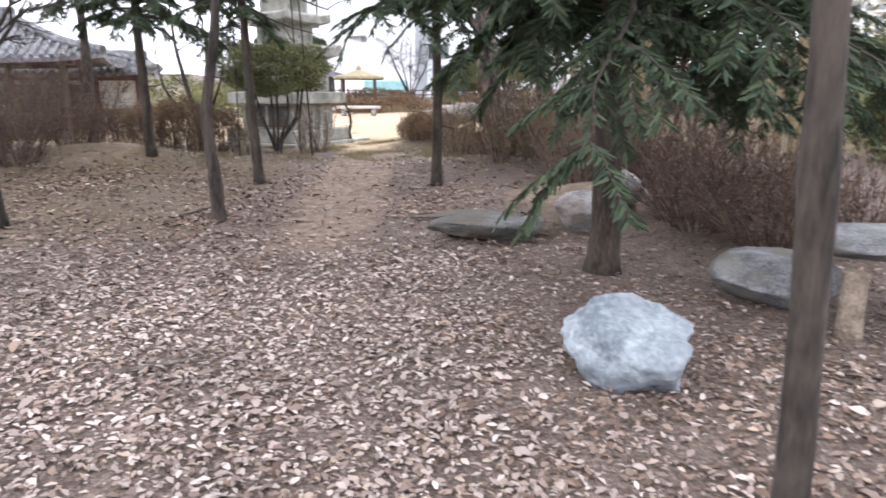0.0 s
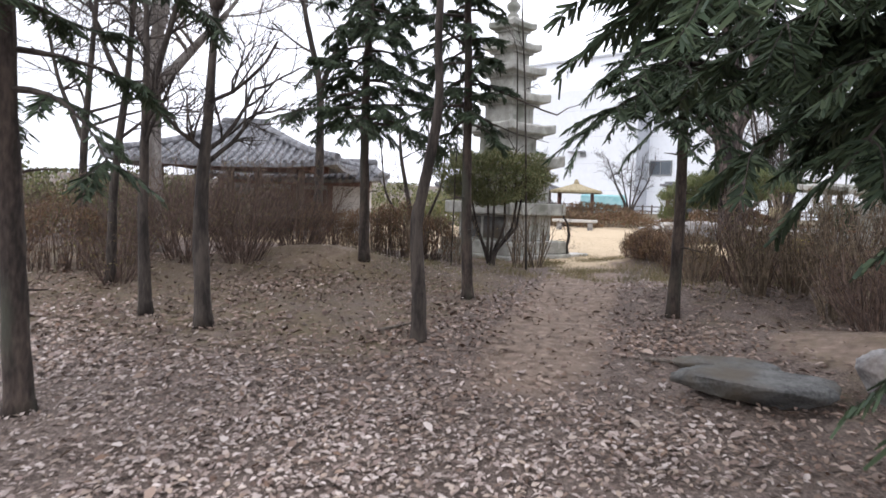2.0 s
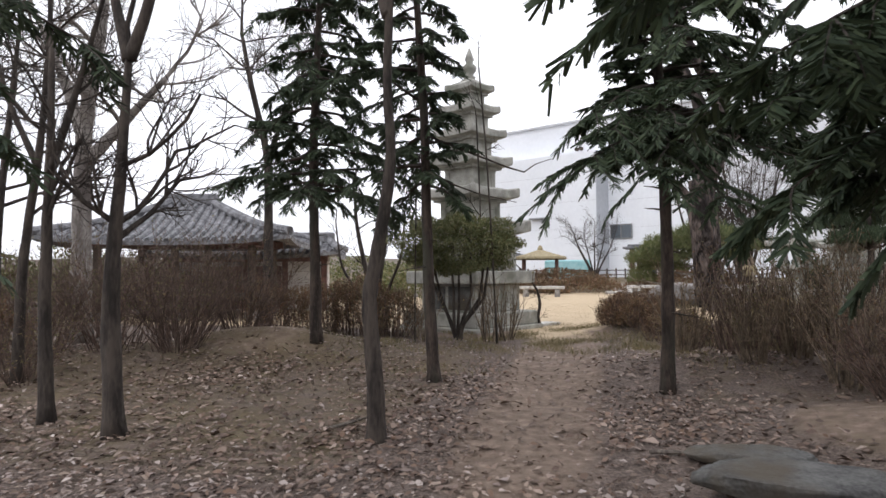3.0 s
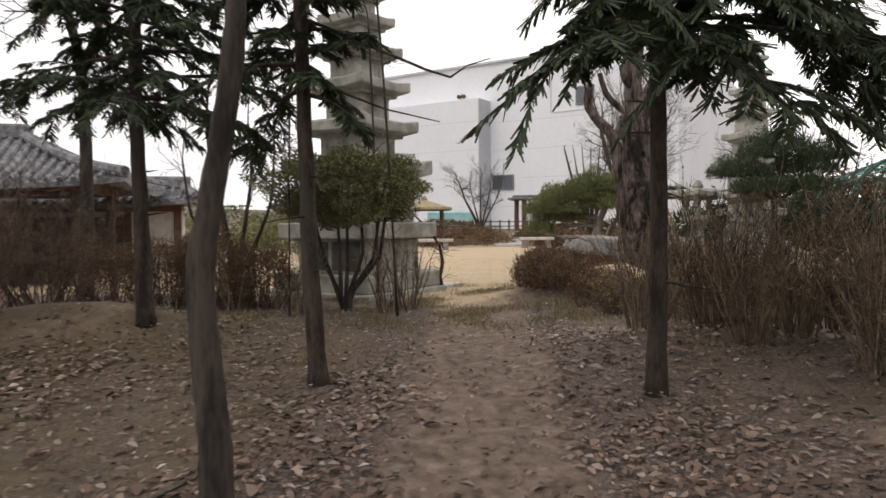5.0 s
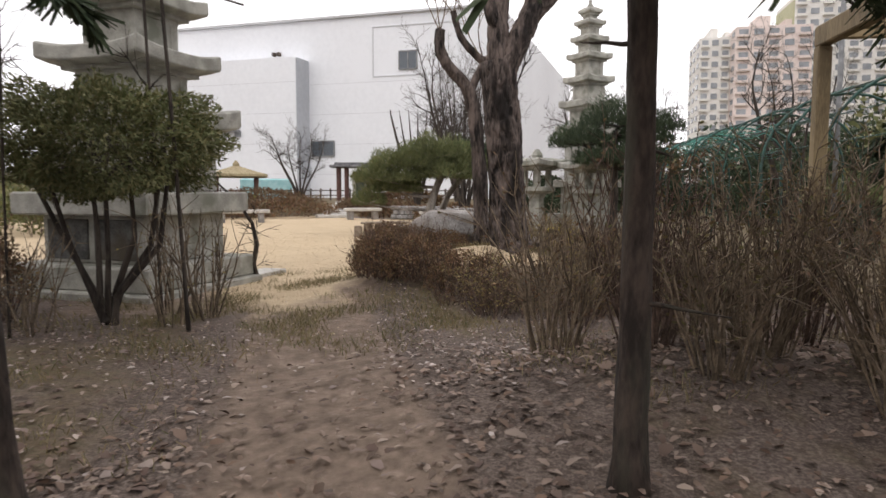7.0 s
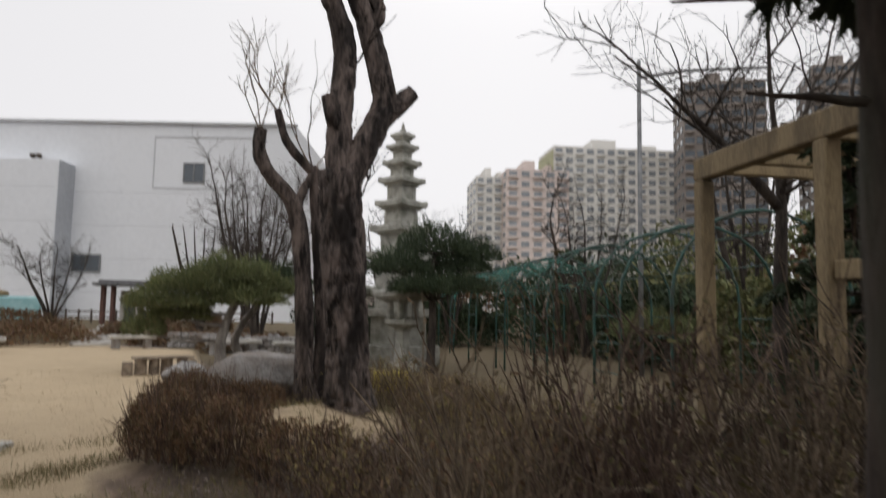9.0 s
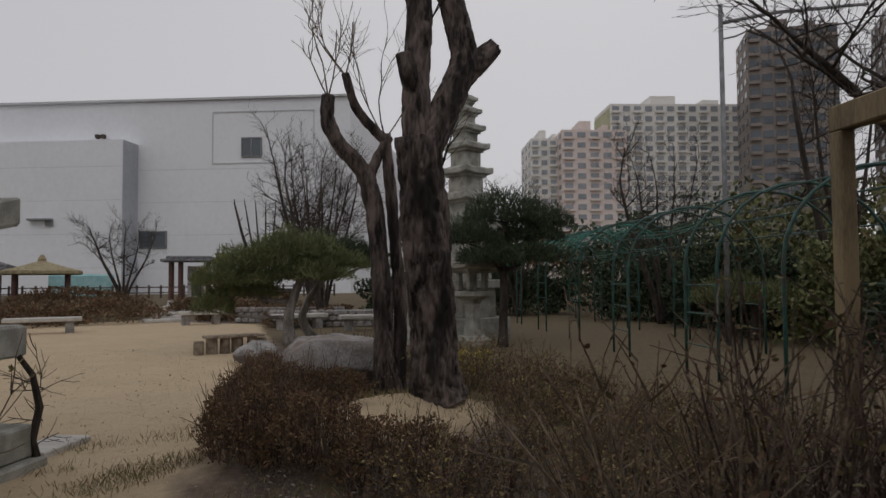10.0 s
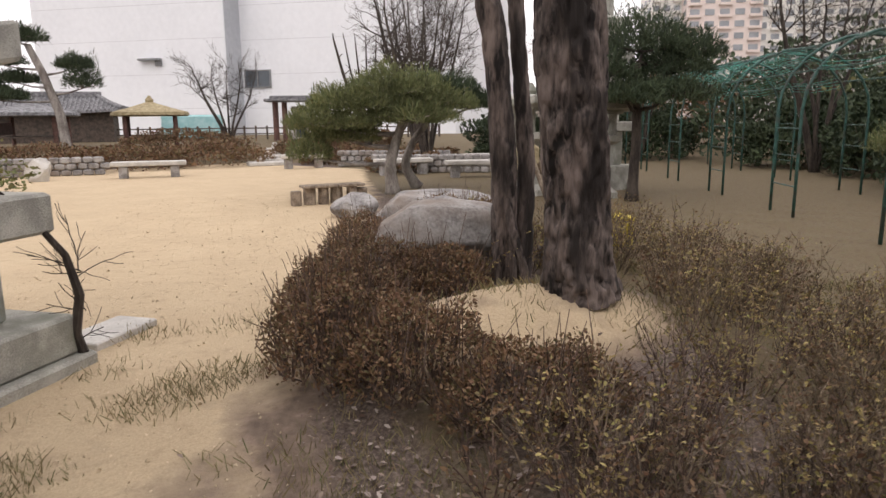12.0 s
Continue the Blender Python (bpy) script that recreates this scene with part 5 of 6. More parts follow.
pine_pads((-7.4, 38.0), 0.35, [(0, 0, 0), (-0.1, 0, 1.4), (-0.5, 0, 2.8), (-0.9, 0, 3.8)], [(-1.2, 0, 4.0, 0.8, 0.7, 0.5), (-1.9, 0, 3.2, 0.8, 0.6, 0.4), (-2.3, 0, 2.0, 1.1, 0.8, 0.5), (0.5, 0, 3.1, 0.6, 0.5, 0.4), (0.75, 0, 2.4, 0.5, 0.5, 0.9), (-1.5, 0.3, 2.6, 0.7, 0.6, 0.3)], "tall leaning pine with separate needle clouds", NEEDLE, 5000, (0.12, 0.22), dia=0.36)
pine_pads((11.3, 20.2), 0.0, [(0, 0, 0), (0.05, 0, 0.6), (0, 0, 1.0)], [(0, 0, 0.9, 1.4, 1.0, 0.6), (1.6, 0, 0.8, 1.3, 1.0, 0.6), (3.0, 0.3, 0.9, 1.3, 1.0, 0.6)], "broad yellow-green shrub behind the trellis", NEEDLE_YOUNG, 5000, bark=BARK_DARK)


# ---- trellis tunnel ----
def trellis():
    t = thing("trellis_tunnel", "tunnel of green steel arches hung with torn green net", "trellis", (0, 0, 0))
    left = [(5.25, 14.4), (5.75, 15.85), (6.05, 16.75), (6.72, 18.85), (7.0, 19.65), (7.7, 21.75), (7.95, 22.5), (8.65, 24.6), (8.9, 25.4), (9.6, 27.5), (9.85, 28.2), (10.5, 30.2)]
    across = np.array((2.45, -0.8))
    arcs = []
    for x, y in left:
        a = np.array((x, y))
        pts = [(*a, 0)]
        for k in range(13):
            f = math.pi * k / 12
            c = a + across * (0.5 - 0.5 * math.cos(f))
            pts.append((*c, 1.55 + 1.15 * math.sin(f)))
        pts.append((*(a + across), 0))
        pts = np.array([pts[0], (*a, 0.8)] + pts[1:-1] + [(*(a + across), 0.8), pts[-1]])
        arcs.append(pts)
        g = Geo()
        g.tube(pts, 0.024, 6)
        part("arch", g, STEEL_GREEN, t, smooth=True)
    for i in range(1, len(arcs) - 1, 2):
        for z in (0.45, 0.9, 1.3):
            for s in (0, 1):
                a, b = arcs[i][0 if s == 0 else -1], arcs[i + 1][0 if s == 0 else -1]
                g = Geo()
                g.tube([(a[0], a[1], z), (b[0], b[1], z)], 0.011, 5)
                part("rung", g, STEEL_GREEN, t)
    for k in (4, 6, 8, 10, 12):
        g = Geo()
        g.tube(np.array([p[k] for p in arcs]), 0.013, 5)
        part("purlin", g, STEEL_GREEN, t)
    # sagging net strips over the crown, as open mesh cords
    g = Geo()
    for i in range(2, len(arcs) - 1):
        for k in np.arange(4.0, 12.5, 0.22):
            if noise.noise(Vector((i * 0.8, k * 0.55, 0))) < (0.02 if i > 4 else 0.3):
                continue
            lo, f = int(k), k - int(k)
            a = arcs[i][lo] * (1 - f) + arcs[i][min(lo + 1, 16)] * f
            b = arcs[i + 1][lo] * (1 - f) + arcs[i + 1][min(lo + 1, 16)] * f
            m = (a + b) / 2 + np.array((0, 0, -0.06))
            g.tube(np.array([a, m, b]), 0.0042, 3, cap=False)
        for s in np.arange(0.06, 1, 0.1):
            line = arcs[i][3:13] * (1 - s) + arcs[i + 1][3:13] * s - np.array((0, 0, 0.2 * s * (1 - s)))
            j = RNG.integers(0, 5)
            if i > 4:
                g.tube(line[j:j + 5], 0.004, 3, cap=False)
    part("net", g, NET, t, "torn green netting")


trellis()


# ---- timber pergola ----
def pergola():
    p = thing("timber_pergola", "weathered yellow-brown timber pergola with open rafters", "pergola", (3.62, 12.5, float(ground_z(3.62, 12.5))), 0)
    u, v = np.array((-0.31, -0.95)), np.array((0.95, -0.31))
    ang = math.degrees(math.atan2(u[1], u[0]))
    L, Wd, H = 3.0, 2.0, 2.55
    for i in (0, 1, 2):
        for j in (0, 1):
            c = u * L * i / 2 + v * Wd * j
            g = Geo()
            g.box(0, 0, H / 2, 0.13, 0.13, H, None, 0.012)
            ob = part("post", g, TIMBER, p)
            ob.matrix_basis = pose(c[0], c[1], 0, 0, 0, ang)
    for j in (0, 1):
        g = Geo()
        g.box(0, 0, 0, L + 0.15, 0.12, 0.2, None, 0.012)
        c = u * L / 2 + v * Wd * j
        ob = part("beam", g, TIMBER, p)
        ob.matrix_basis = pose(c[0], c[1], H + 0.102, 0, 0, ang)
    for i in range(8):
        c = u * L * (i / 7) + v * Wd / 2
        g = Geo()
        g.box(0, 0, 0, 0.07, Wd - 0.125, 0.12, None, 0.01)
        ob = part("rafter", g, TIMBER, p)
        ob.matrix_basis = pose(c[0], c[1], H + 0.13, 0, 0, ang)
    for j in (0, 1):
        for z in (0.75, 1.65):
            g = Geo()
            g.box(0, 0, 0, L / 2 - 0.135, 0.07, 0.13, None, 0.01)
            c = u * L * 0.75 + v * Wd * j
            ob = part("rail", g, TIMBER, p)
            ob.matrix_basis = pose(c[0], c[1], z, 0, 0, ang)


pergola()


# ---- stone lanterns ----
def lantern(at, rz, s, label):
    l = thing("stone_lantern", label, "stone lantern", (*at, float(ground_z(*at)) - 0.02), rz, "stone lanterns")
    for nm, prof in (("base", [(0.42, 0), (0.42, 0.12), (0.3, 0.2)]), ("shaft", [(0.22, 0.2), (0.17, 0.45), (0.17, 0.85), (0.24, 0.95)]), ("platform", [(0.3, 0.95), (0.44, 1.02), (0.44, 1.12)])):
        g = Geo()
        g.lathe(0, 0, [(r * s, z * s) for r, z in prof], 6)
        part(nm, g, GRANITE, l)
    for sx in (-1, 1):
        for sy in (-1, 1):
            g = Geo()
            g.box(sx * 0.19 * s, sy * 0.19 * s, 1.32 * s, 0.12 * s, 0.12 * s, 0.4 * s, None, 0.02)
            part("pillar", g, GRANITE, l)
    g = roof_slab(0.52 * s, 1.58 * s, 0.12 * s, 0.05, 0.6)
    part("roof_stone", g, GRANITE, l)
    g = Geo()
    g.lathe(0, 0, [(0.12 * s, 1.76 * s), (0.14 * s, 1.84 * s), (0.05 * s, 1.98 * s)], 12)
    part("finial", g, GRANITE, l)


lantern((5.3, 22.3), 10, 1.05, "stone lantern beside the trellis tunnel")
lantern((4.3, 23.2), 30, 1.1, "stone lantern with a broad roof beneath the pine")


# ---- street lamp ----
def lamp():
    l = thing("street_lamp", "tall grey street lamp with a long side arm", "street lamp", (9.9, 19.6, 0.0))
    g = Geo()
    g.tube([(0, 0, 0), (0, 0, 3), (0, 0, 7.2)], [0.06, 0.055, 0.048], 12)
    part("pole", g, STEEL_GREY, l, smooth=True)
    g = Geo()
    g.tube([(0, 0, 6.8), (0.9, -0.6, 6.95), (2.4, -1.6, 7.0)], [0.045, 0.04, 0.035], 8)
    part("arm", g, STEEL_GREY, l)
    g = Geo()
    g.tube([(0, 0, 6.45), (0.25, -0.17, 6.5), (1.0, -0.7, 6.9)], 0.02, 6)
    part("stay", g, STEEL_GREY, l)


lamp()


# ---- far bare trees round the yard ----
def far_trees():
    def fan(n, h, w):
        return [[(0, 0, 0), (w * (k - (n - 1) / 2) * 0.3, 0.1 * (-1) ** k, h * 0.35), (w * (k - (n - 1) / 2) * 0.75, 0.1, h * 0.7), (w * (k - (n - 1) / 2), 0.1, h)] for k in range(n)]
    G = "bare trees behind the yard"
    bare_tree((-1.9, 41.0), fan(5, 2.6, 0.55), 0.2, "round-headed bare tree by the white building", BARK_DARK, 3, 0.9, group=G, sides=7)
    bare_tree((3.6, 38.5), fan(7, 4.3, 0.42), 0.22, "pollarded bare tree with blunt upright limbs", BARK_DARK, 0, 0.3, group=G, sides=7, shoots=2)
    bare_tree((5.2, 36.5), fan(6, 5.5, 0.6), 0.24, "bare tree with a wide crown of purple-brown twigs", BARK_DARK, 3, 1.4, group=G, sides=7, shoots=10)
    bare_tree((4.3, 31.5), fan(5, 4.5, 0.6), 0.2, "bare tree with fine upright twigs behind the pine", BARK_DARK, 3, 1.1, group=G, sides=7, shoots=8)
    bare_tree((8.8, 30.5), fan(5, 3.6, 0.45), 0.18, "bare tree with upright shoots behind the slim pagoda", BARK_DARK, 3, 1.0, group=G, sides=7)
    bare_tree((11.8, 31.5), fan(5, 3.8, 0.5), 0.18, "reddish bare tree beyond the trellis", BARK_DARK, 3, 1.0, group=G, sides=7)
    bare_tree((13.4, 25.5), fan(5, 4.2, 0.7), 0.22, "open bare tree rising over the trellis", BARK_DARK, 3, 1.2, group=G, sides=7)
    bare_tree((13.8, 19.8), fan(5, 5.6, 0.7), 0.25, "open bare tree rising over the trellis", BARK_DARK, 3, 1.4, group=G, sides=7)
    bare_tree((11.4, 14.9), fan(4, 5.0, 0.7), 0.2, "open bare tree near the pergola", BARK_DARK, 3, 1.2, group=G, sides=7)
    bare_tree((5.2, 12.9), [[(0, 0, 0), (0.0, 0, 1.4), (0.1, 0, 2.7), (0.0, 0, 3.4)], [(0.1, 0, 2.5), (-0.6, 0.2, 3.2), (-1.2, 0.3, 3.6)], [(0.1, 0, 2.6), (0.7, 0.2, 3.4), (1.2, 0.3, 4.2)]], 0.2, "bare tree with spreading limbs beside the pergola", BARK_DARK, 3, 1.0, group=G)
    for i, (x, y, rx, h) in enumerate(((11.2, 15.8, 1.6, 1.7), (12.6, 18.0, 1.8, 1.9), (13.3, 21.0, 1.8, 1.9), (14.4, 24.0, 1.8, 2.0), (15.3, 20.5, 2.0, 2.3), (15.0, 27.5, 2.0, 1.9), (12.5, 33.0, 2.2, 1.9), (10.4, 13.4, 1.5, 1.8), (16.5, 26.0, 2.2, 2.4), (8.4, 33.5, 2.0, 1.5), (8.6, 11.2, 1.6, 1.7))):
        leafy_shrub((x, y), rx, rx * 0.7, h, "tall dark evergreen hedge behind the trellis", (NEEDLE, YEW, NEEDLE)[i % 3], 10000, 0.05, name="tall_hedge", group="tall hedges at the park's edge", size=(0.08, 0.16), stems=30, lumps=0.3)
    for x, y, rx, h in ((-13.5, 13.5, 1.8, 1.3), (-12.0, 17.0, 1.6, 1.2), (-15.0, 18.0, 2.2, 1.6), (-7.5, 25.0, 2.0, 1.2), (-10.5, 27.0, 2.2, 1.5), (-13.5, 10.0, 1.6, 1.2), (-16.0, 13.5, 2.0, 1.6)):
        leafy_shrub((x, y), rx, rx * 0.7, h, "dull green hedge at the far side of the yard", YEW, 3600, 0.05, name="tall_hedge", group="hedges by the tiled pavilion", size=(0.06, 0.13), stems=24, lumps=0.3)


far_trees()


# ---- tiled pavilion ----
def tile_roof(parent, cx, cy, w, d, z_eave, z_ridge, ridge, rows=22, over_tiles=True):
    """Hipped roof with barrel tile rows running down each slope, ridge and hips."""
    hw, hd, hr = w / 2, d / 2, ridge / 2
    corners = [np.array((-hw, -hd, z_eave + 0.14)), np.array((hw, -hd, z_eave + 0.14)), np.array((hw, hd, z_eave + 0.14)), np.array((-hw, hd, z_eave + 0.14))]
    ra, rb = np.array((-hr, 0, z_ridge)), np.array((hr, 0, z_ridge))
    o = np.array((cx, cy, 0))
    slopes = [(corners[0], corners[1], ra, rb), (corners[1], corners[2], rb, rb), (corners[2], corners[3], rb, ra), (corners[3], corners[0], ra, ra)]

    def at(s, u, v):
        a, b, c, e = s
        low, top = a * (1 - u) + b * u, c * (1 - u) + e * u
        p = low * (1 - v) + top * v
        sag = -0.22 * math.sin(math.pi * v) * (z_ridge - z_eave) * 0.6 - 0.14 * (1 - v) * (1 - abs(2 * u - 1) ** 2.5)
        return p + np.array((0, 0, sag))
    for s in slopes:
        g = Geo()
        n, m = 16, 8
        vs = [at(s, i / n, j / m) + o for j in range(m + 1) for i in range(n + 1)]
        vs += [p - np.array((0, 0, 0.09)) for p in vs]
        k = (n + 1) * (m + 1)
        fs = []
        for j in range(m):
            for i in range(n):
                a = j * (n + 1) + i
                fs += [(a, a + 1, a + n + 2, a + n + 1), (k + a + n + 1, k + a + n + 2, k + a + 1, k + a)]
        for i in range(n):
            fs.append((k + i, k + i + 1, i + 1, i))
        g.add(vs, fs)
        rf = part("roof_slope", g, TILE, parent)
        if over_tiles:
            ln = np.linalg.norm(s[1] - s[0])
            cnt = int(ln / 0.2)
            for i in range(cnt + 1):
                u = i / cnt
                if cnt:
                    # tile rows run straight up the slope until they meet the hip
                    base_mid = (s[0] + s[1]) / 2
                    edge = unit(s[1] - s[0])
                    off = (u - 0.5) * ln
                    half_top = 0.5 * np.linalg.norm(s[3] - s[2])
                    if abs(off) <= half_top:
                        vmax = 1.0
                    else:
                        vmax = max(0.06, (ln / 2 - abs(off)) / max(ln / 2 - half_top, 1e-6))
                    pts = []
                    for j in range(7):
                        v = vmax * j / 6
                        width = ln * (1 - v) + 2 * half_top * v
                        uu = min(max(0.5 + off / max(width, 1e-6), 0), 1)
                        pts.append(at(s, uu, v) + o + np.array((0, 0, 0.02)))
                    g = Geo()
                    g.tube(np.array(pts), 0.052, 6)
                    part("barrel_tile", g, TILE, rf)
    for a, b in ((corners[0], ra), (corners[1], rb), (corners[2], rb), (corners[3], ra)):
        g = Geo()
        pts = [a * (1 - f) + b * f + np.array((0, 0, 0.07 - 0.22 * math.sin(math.pi * f) * (z_ridge - z_eave) * 0.6)) + o for f in np.linspace(0, 1, 8)]
        g.tube(np.array(pts), 0.10, 8)
        part("hip_ridge", g, TILE, parent)
    g = Geo()
    g.box(cx, cy, z_ridge + 0.1, ridge + 0.35, 0.2, 0.3, None, 0.05)
    part("main_ridge", g, TILE, parent)


def tiled_pavilion():
    p = thing("tiled_pavilion", "small open wooden pavilion with a curved grey tile roof", "pavilion", (-10.6, 16.6, 0.0), 18)
    tile_roof(p, 0, 0, 5.4, 4.4, 1.75, 2.75, 0.9)
    for x in (-1.7, 0, 1.7):
        for y in (-1.3, 1.3):
            g = Geo()
            g.tube([(x, y, 0.15), (x, y, 1.9)], 0.09, 12)
            part("post", g, DARK_WOOD, p)
            g = Geo()
            g.box(x, y, 0.1, 0.3, 0.3, 0.2, None, 0.03)
            part("post_stone", g, BOULDER, p)
    for y in (-1.3, 1.3):
        g = Geo()
        g.box(0, y, 1.78, 3.9, 0.14, 0.2, None, 0.01)
        part("beam", g, RED_WOOD, p)
    for x in (-1.7, 1.7):
        g = Geo()
        g.box(x, 0, 1.78, 0.14, 2.8, 0.2, None, 0.01)
        part("beam", g, RED_WOOD, p)
    g = Geo()
    g.box(0, 0, 0.48, 3.7, 2.9, 0.1, None, 0.01)
    part("floor", g, DARK_WOOD, p)
    for y in (-1.38, 1.38):
        g = Geo()
        g.box(0, y, 0.82, 3.6, 0.06, 0.07)
        for x in np.arange(-1.6, 1.61, 0.32):
            g.box(x, y, 0.66, 0.05, 0.04, 0.28)
        part("railing", g, DARK_WOOD, p)


tiled_pavilion()


def tiled_wall():
    w = thing("gatehouse", "low red-timbered gatehouse with a small tile roof", "gatehouse", (-10.75, 19.4, 0.0), 14)
    g = Geo()
    g.box(0, 0, 0.75, 4.6, 0.28, 1.5, None, 0.01)
    part("wall", g, PLASTER, w)
    for x in (-2.2, -1.1, 0.0, 1.1, 2.2):
        g = Geo()
        g.box(x, -0.03, 0.78, 0.16, 0.34, 1.56, None, 0.01)
        part("post", g, RED_WOOD, w)
    g = Geo()
    g.box(0, -0.03, 1.45, 4.6, 0.36, 0.16, None, 0.01)
    part("beam", g, RED_WOOD, w)
    for x in (-0.55, 0.55):
        g = Geo()
        g.box(x, -0.16, 0.65, 0.9, 0.06, 1.2, None, 0.01)
        part("door", g, RED_WOOD, w)
    tile_roof(w, 0, 0, 5.4, 1.3, 1.52, 1.95, 4.6)


tiled_wall()


# ---- thatched pavilion, gate and other small buildings behind the yard ----
def far_pavilion(at, rz, w, label, roof_mat, eave=1.75, rise=0.65):
    p = thing("garden_pavilion", label, "pavilion", (*at, float(ground_z(*at))), rz, "garden pavilions")
    for x in (-1, 1):
        for y in (-1, 1):
            g = Geo()
            g.tube([(x * w * 0.34, y * w * 0.34, 0), (x * w * 0.34, y * w * 0.34, eave)], 0.09, 10)
            part("post", g, RED_WOOD, p)
    g = Geo()
    n = 24
    v = []
    for r, z in ((w * 0.52, eave - 0.06), (w * 0.55, eave - 0.02), (w * 0.54, eave + 0.1), (w * 0.3, eave + rise * 0.55), (0.12, eave + rise)):
        for k in range(n):
            a = 2 * math.pi * k / n
            q = max(abs(math.cos(a)), abs(math.sin(a))) ** 0.6
            v.append((r * math.cos(a) / q, r * math.sin(a) / q, z))
    fs = [(i * n + j, i * n + (j + 1) % n, (i + 1) * n + (j + 1) % n, (i + 1) * n + j) for i in range(4) for j in range(n)]
    fs += [tuple(range(n - 1, -1, -1)), tuple(range(4 * n, 5 * n))]
    g.add(v, fs)
    part("roof", g, roof_mat, p)
    g = Geo()
    g.lathe(0, 0, [(0.14, eave + rise - 0.05), (0.16, eave + rise + 0.08), (0.05, eave + rise + 0.25)], 12)
    part("finial", g, roof_mat, p)
    g = Geo()
    g.box(0, 0, 0.4, w * 0.7, w * 0.7, 0.1, None, 0.01)
    part("floor", g, DARK_WOOD, p)
    for x in (-1, 1):
        g = Geo()
        g.box(x * w * 0.34, 0, 0.75, 0.06, w * 0.68, 0.5, None, 0.01)
        part("railing", g, RED_WOOD, p)


far_pavilion((-4.9, 40.8), 6, 2.7, "open garden pavilion with a tan thatched roof", THATCH, 1.3, 0.5)
far_pavilion((-9.8, 43.0), 0, 3.2, "open garden pavilion with a dark tiled roof", TILE, 1.3, 0.5)


def gate_house():
    p = thing("gate_pavilion", "small gate with dark posts and a flat dark roof", "gate", (1.1, 46.5, float(ground_z(1.1, 46.5))), -8)
    for x in (-0.9, -0.45, 0.9):
        for y in (-0.6, 0.6):
            g = Geo()
            g.box(x, y, 0.95, 0.14, 0.14, 1.9)
            part("post", g, RED_WOOD, p)
    g = Geo()
    g.box(0, 0, 1.98, 2.7, 1.9, 0.14, None, 0.03)
    g.box(0, 0, 2.12, 2.2, 1.3, 0.16, None, 0.05)
    part("roof", g, TILE, p)
    g = Geo()
    g.box(0.35, 0.4, 0.85, 1.0, 0.1, 1.7)
    part("wall", g, PLASTER, p)
    g = Geo()
    g.box(0.3, 0.33, 0.8, 0.5, 0.03, 1.3)
    part("glass_door", g, GLASS, p)


gate_house()


def long_house():
    h = thing("garden_house", "long low house with a grey tile roof behind the pavilion", "house", (-11.6, 50.0, 0.5), 4)
    g = Geo()
    g.box(0, 0, 0.8, 7.5, 2.5, 1.7)
    part("wall", g, DARK_WOOD, h)
    tile_roof(h, 0, 0, 8.6, 3.6, 1.5, 2.3, 6.0, over_tiles=True)
    f = thing("wooden_fence", "low dark fence along the white building", "fence", (0, 0, 0.5))
    for i in range(40):
        g = Geo()
        x = -14 + i * 0.6
        g.box(x, 50.5 - 0.12 * i * 0.3, 0.35, 0.1, 0.08, 0.75)
        part("post", g, DARK_WOOD, f)
    for z in (0.3, 0.6):
        g = Geo()
        g.tube([(-14, 50.5, z), (9.4, 49.1, z)], 0.035, 6)
        part("rail", g, DARK_WOOD, f)
    b = thing("storage_tank", "pale turquoise covered stack by the fence", "tank", (-4.2, 52.0, 0.5), 0)
    g = Geo()
    g.box(0, 0, 0.7, 3.2, 1.2, 1.3, None, 0.1)
    part("cover", g, material("turquoise_sheet", (0.25, 0.5, 0.52), (0.4, 0.62, 0.63), 3, 0.6, 0.2), b)


long_house()


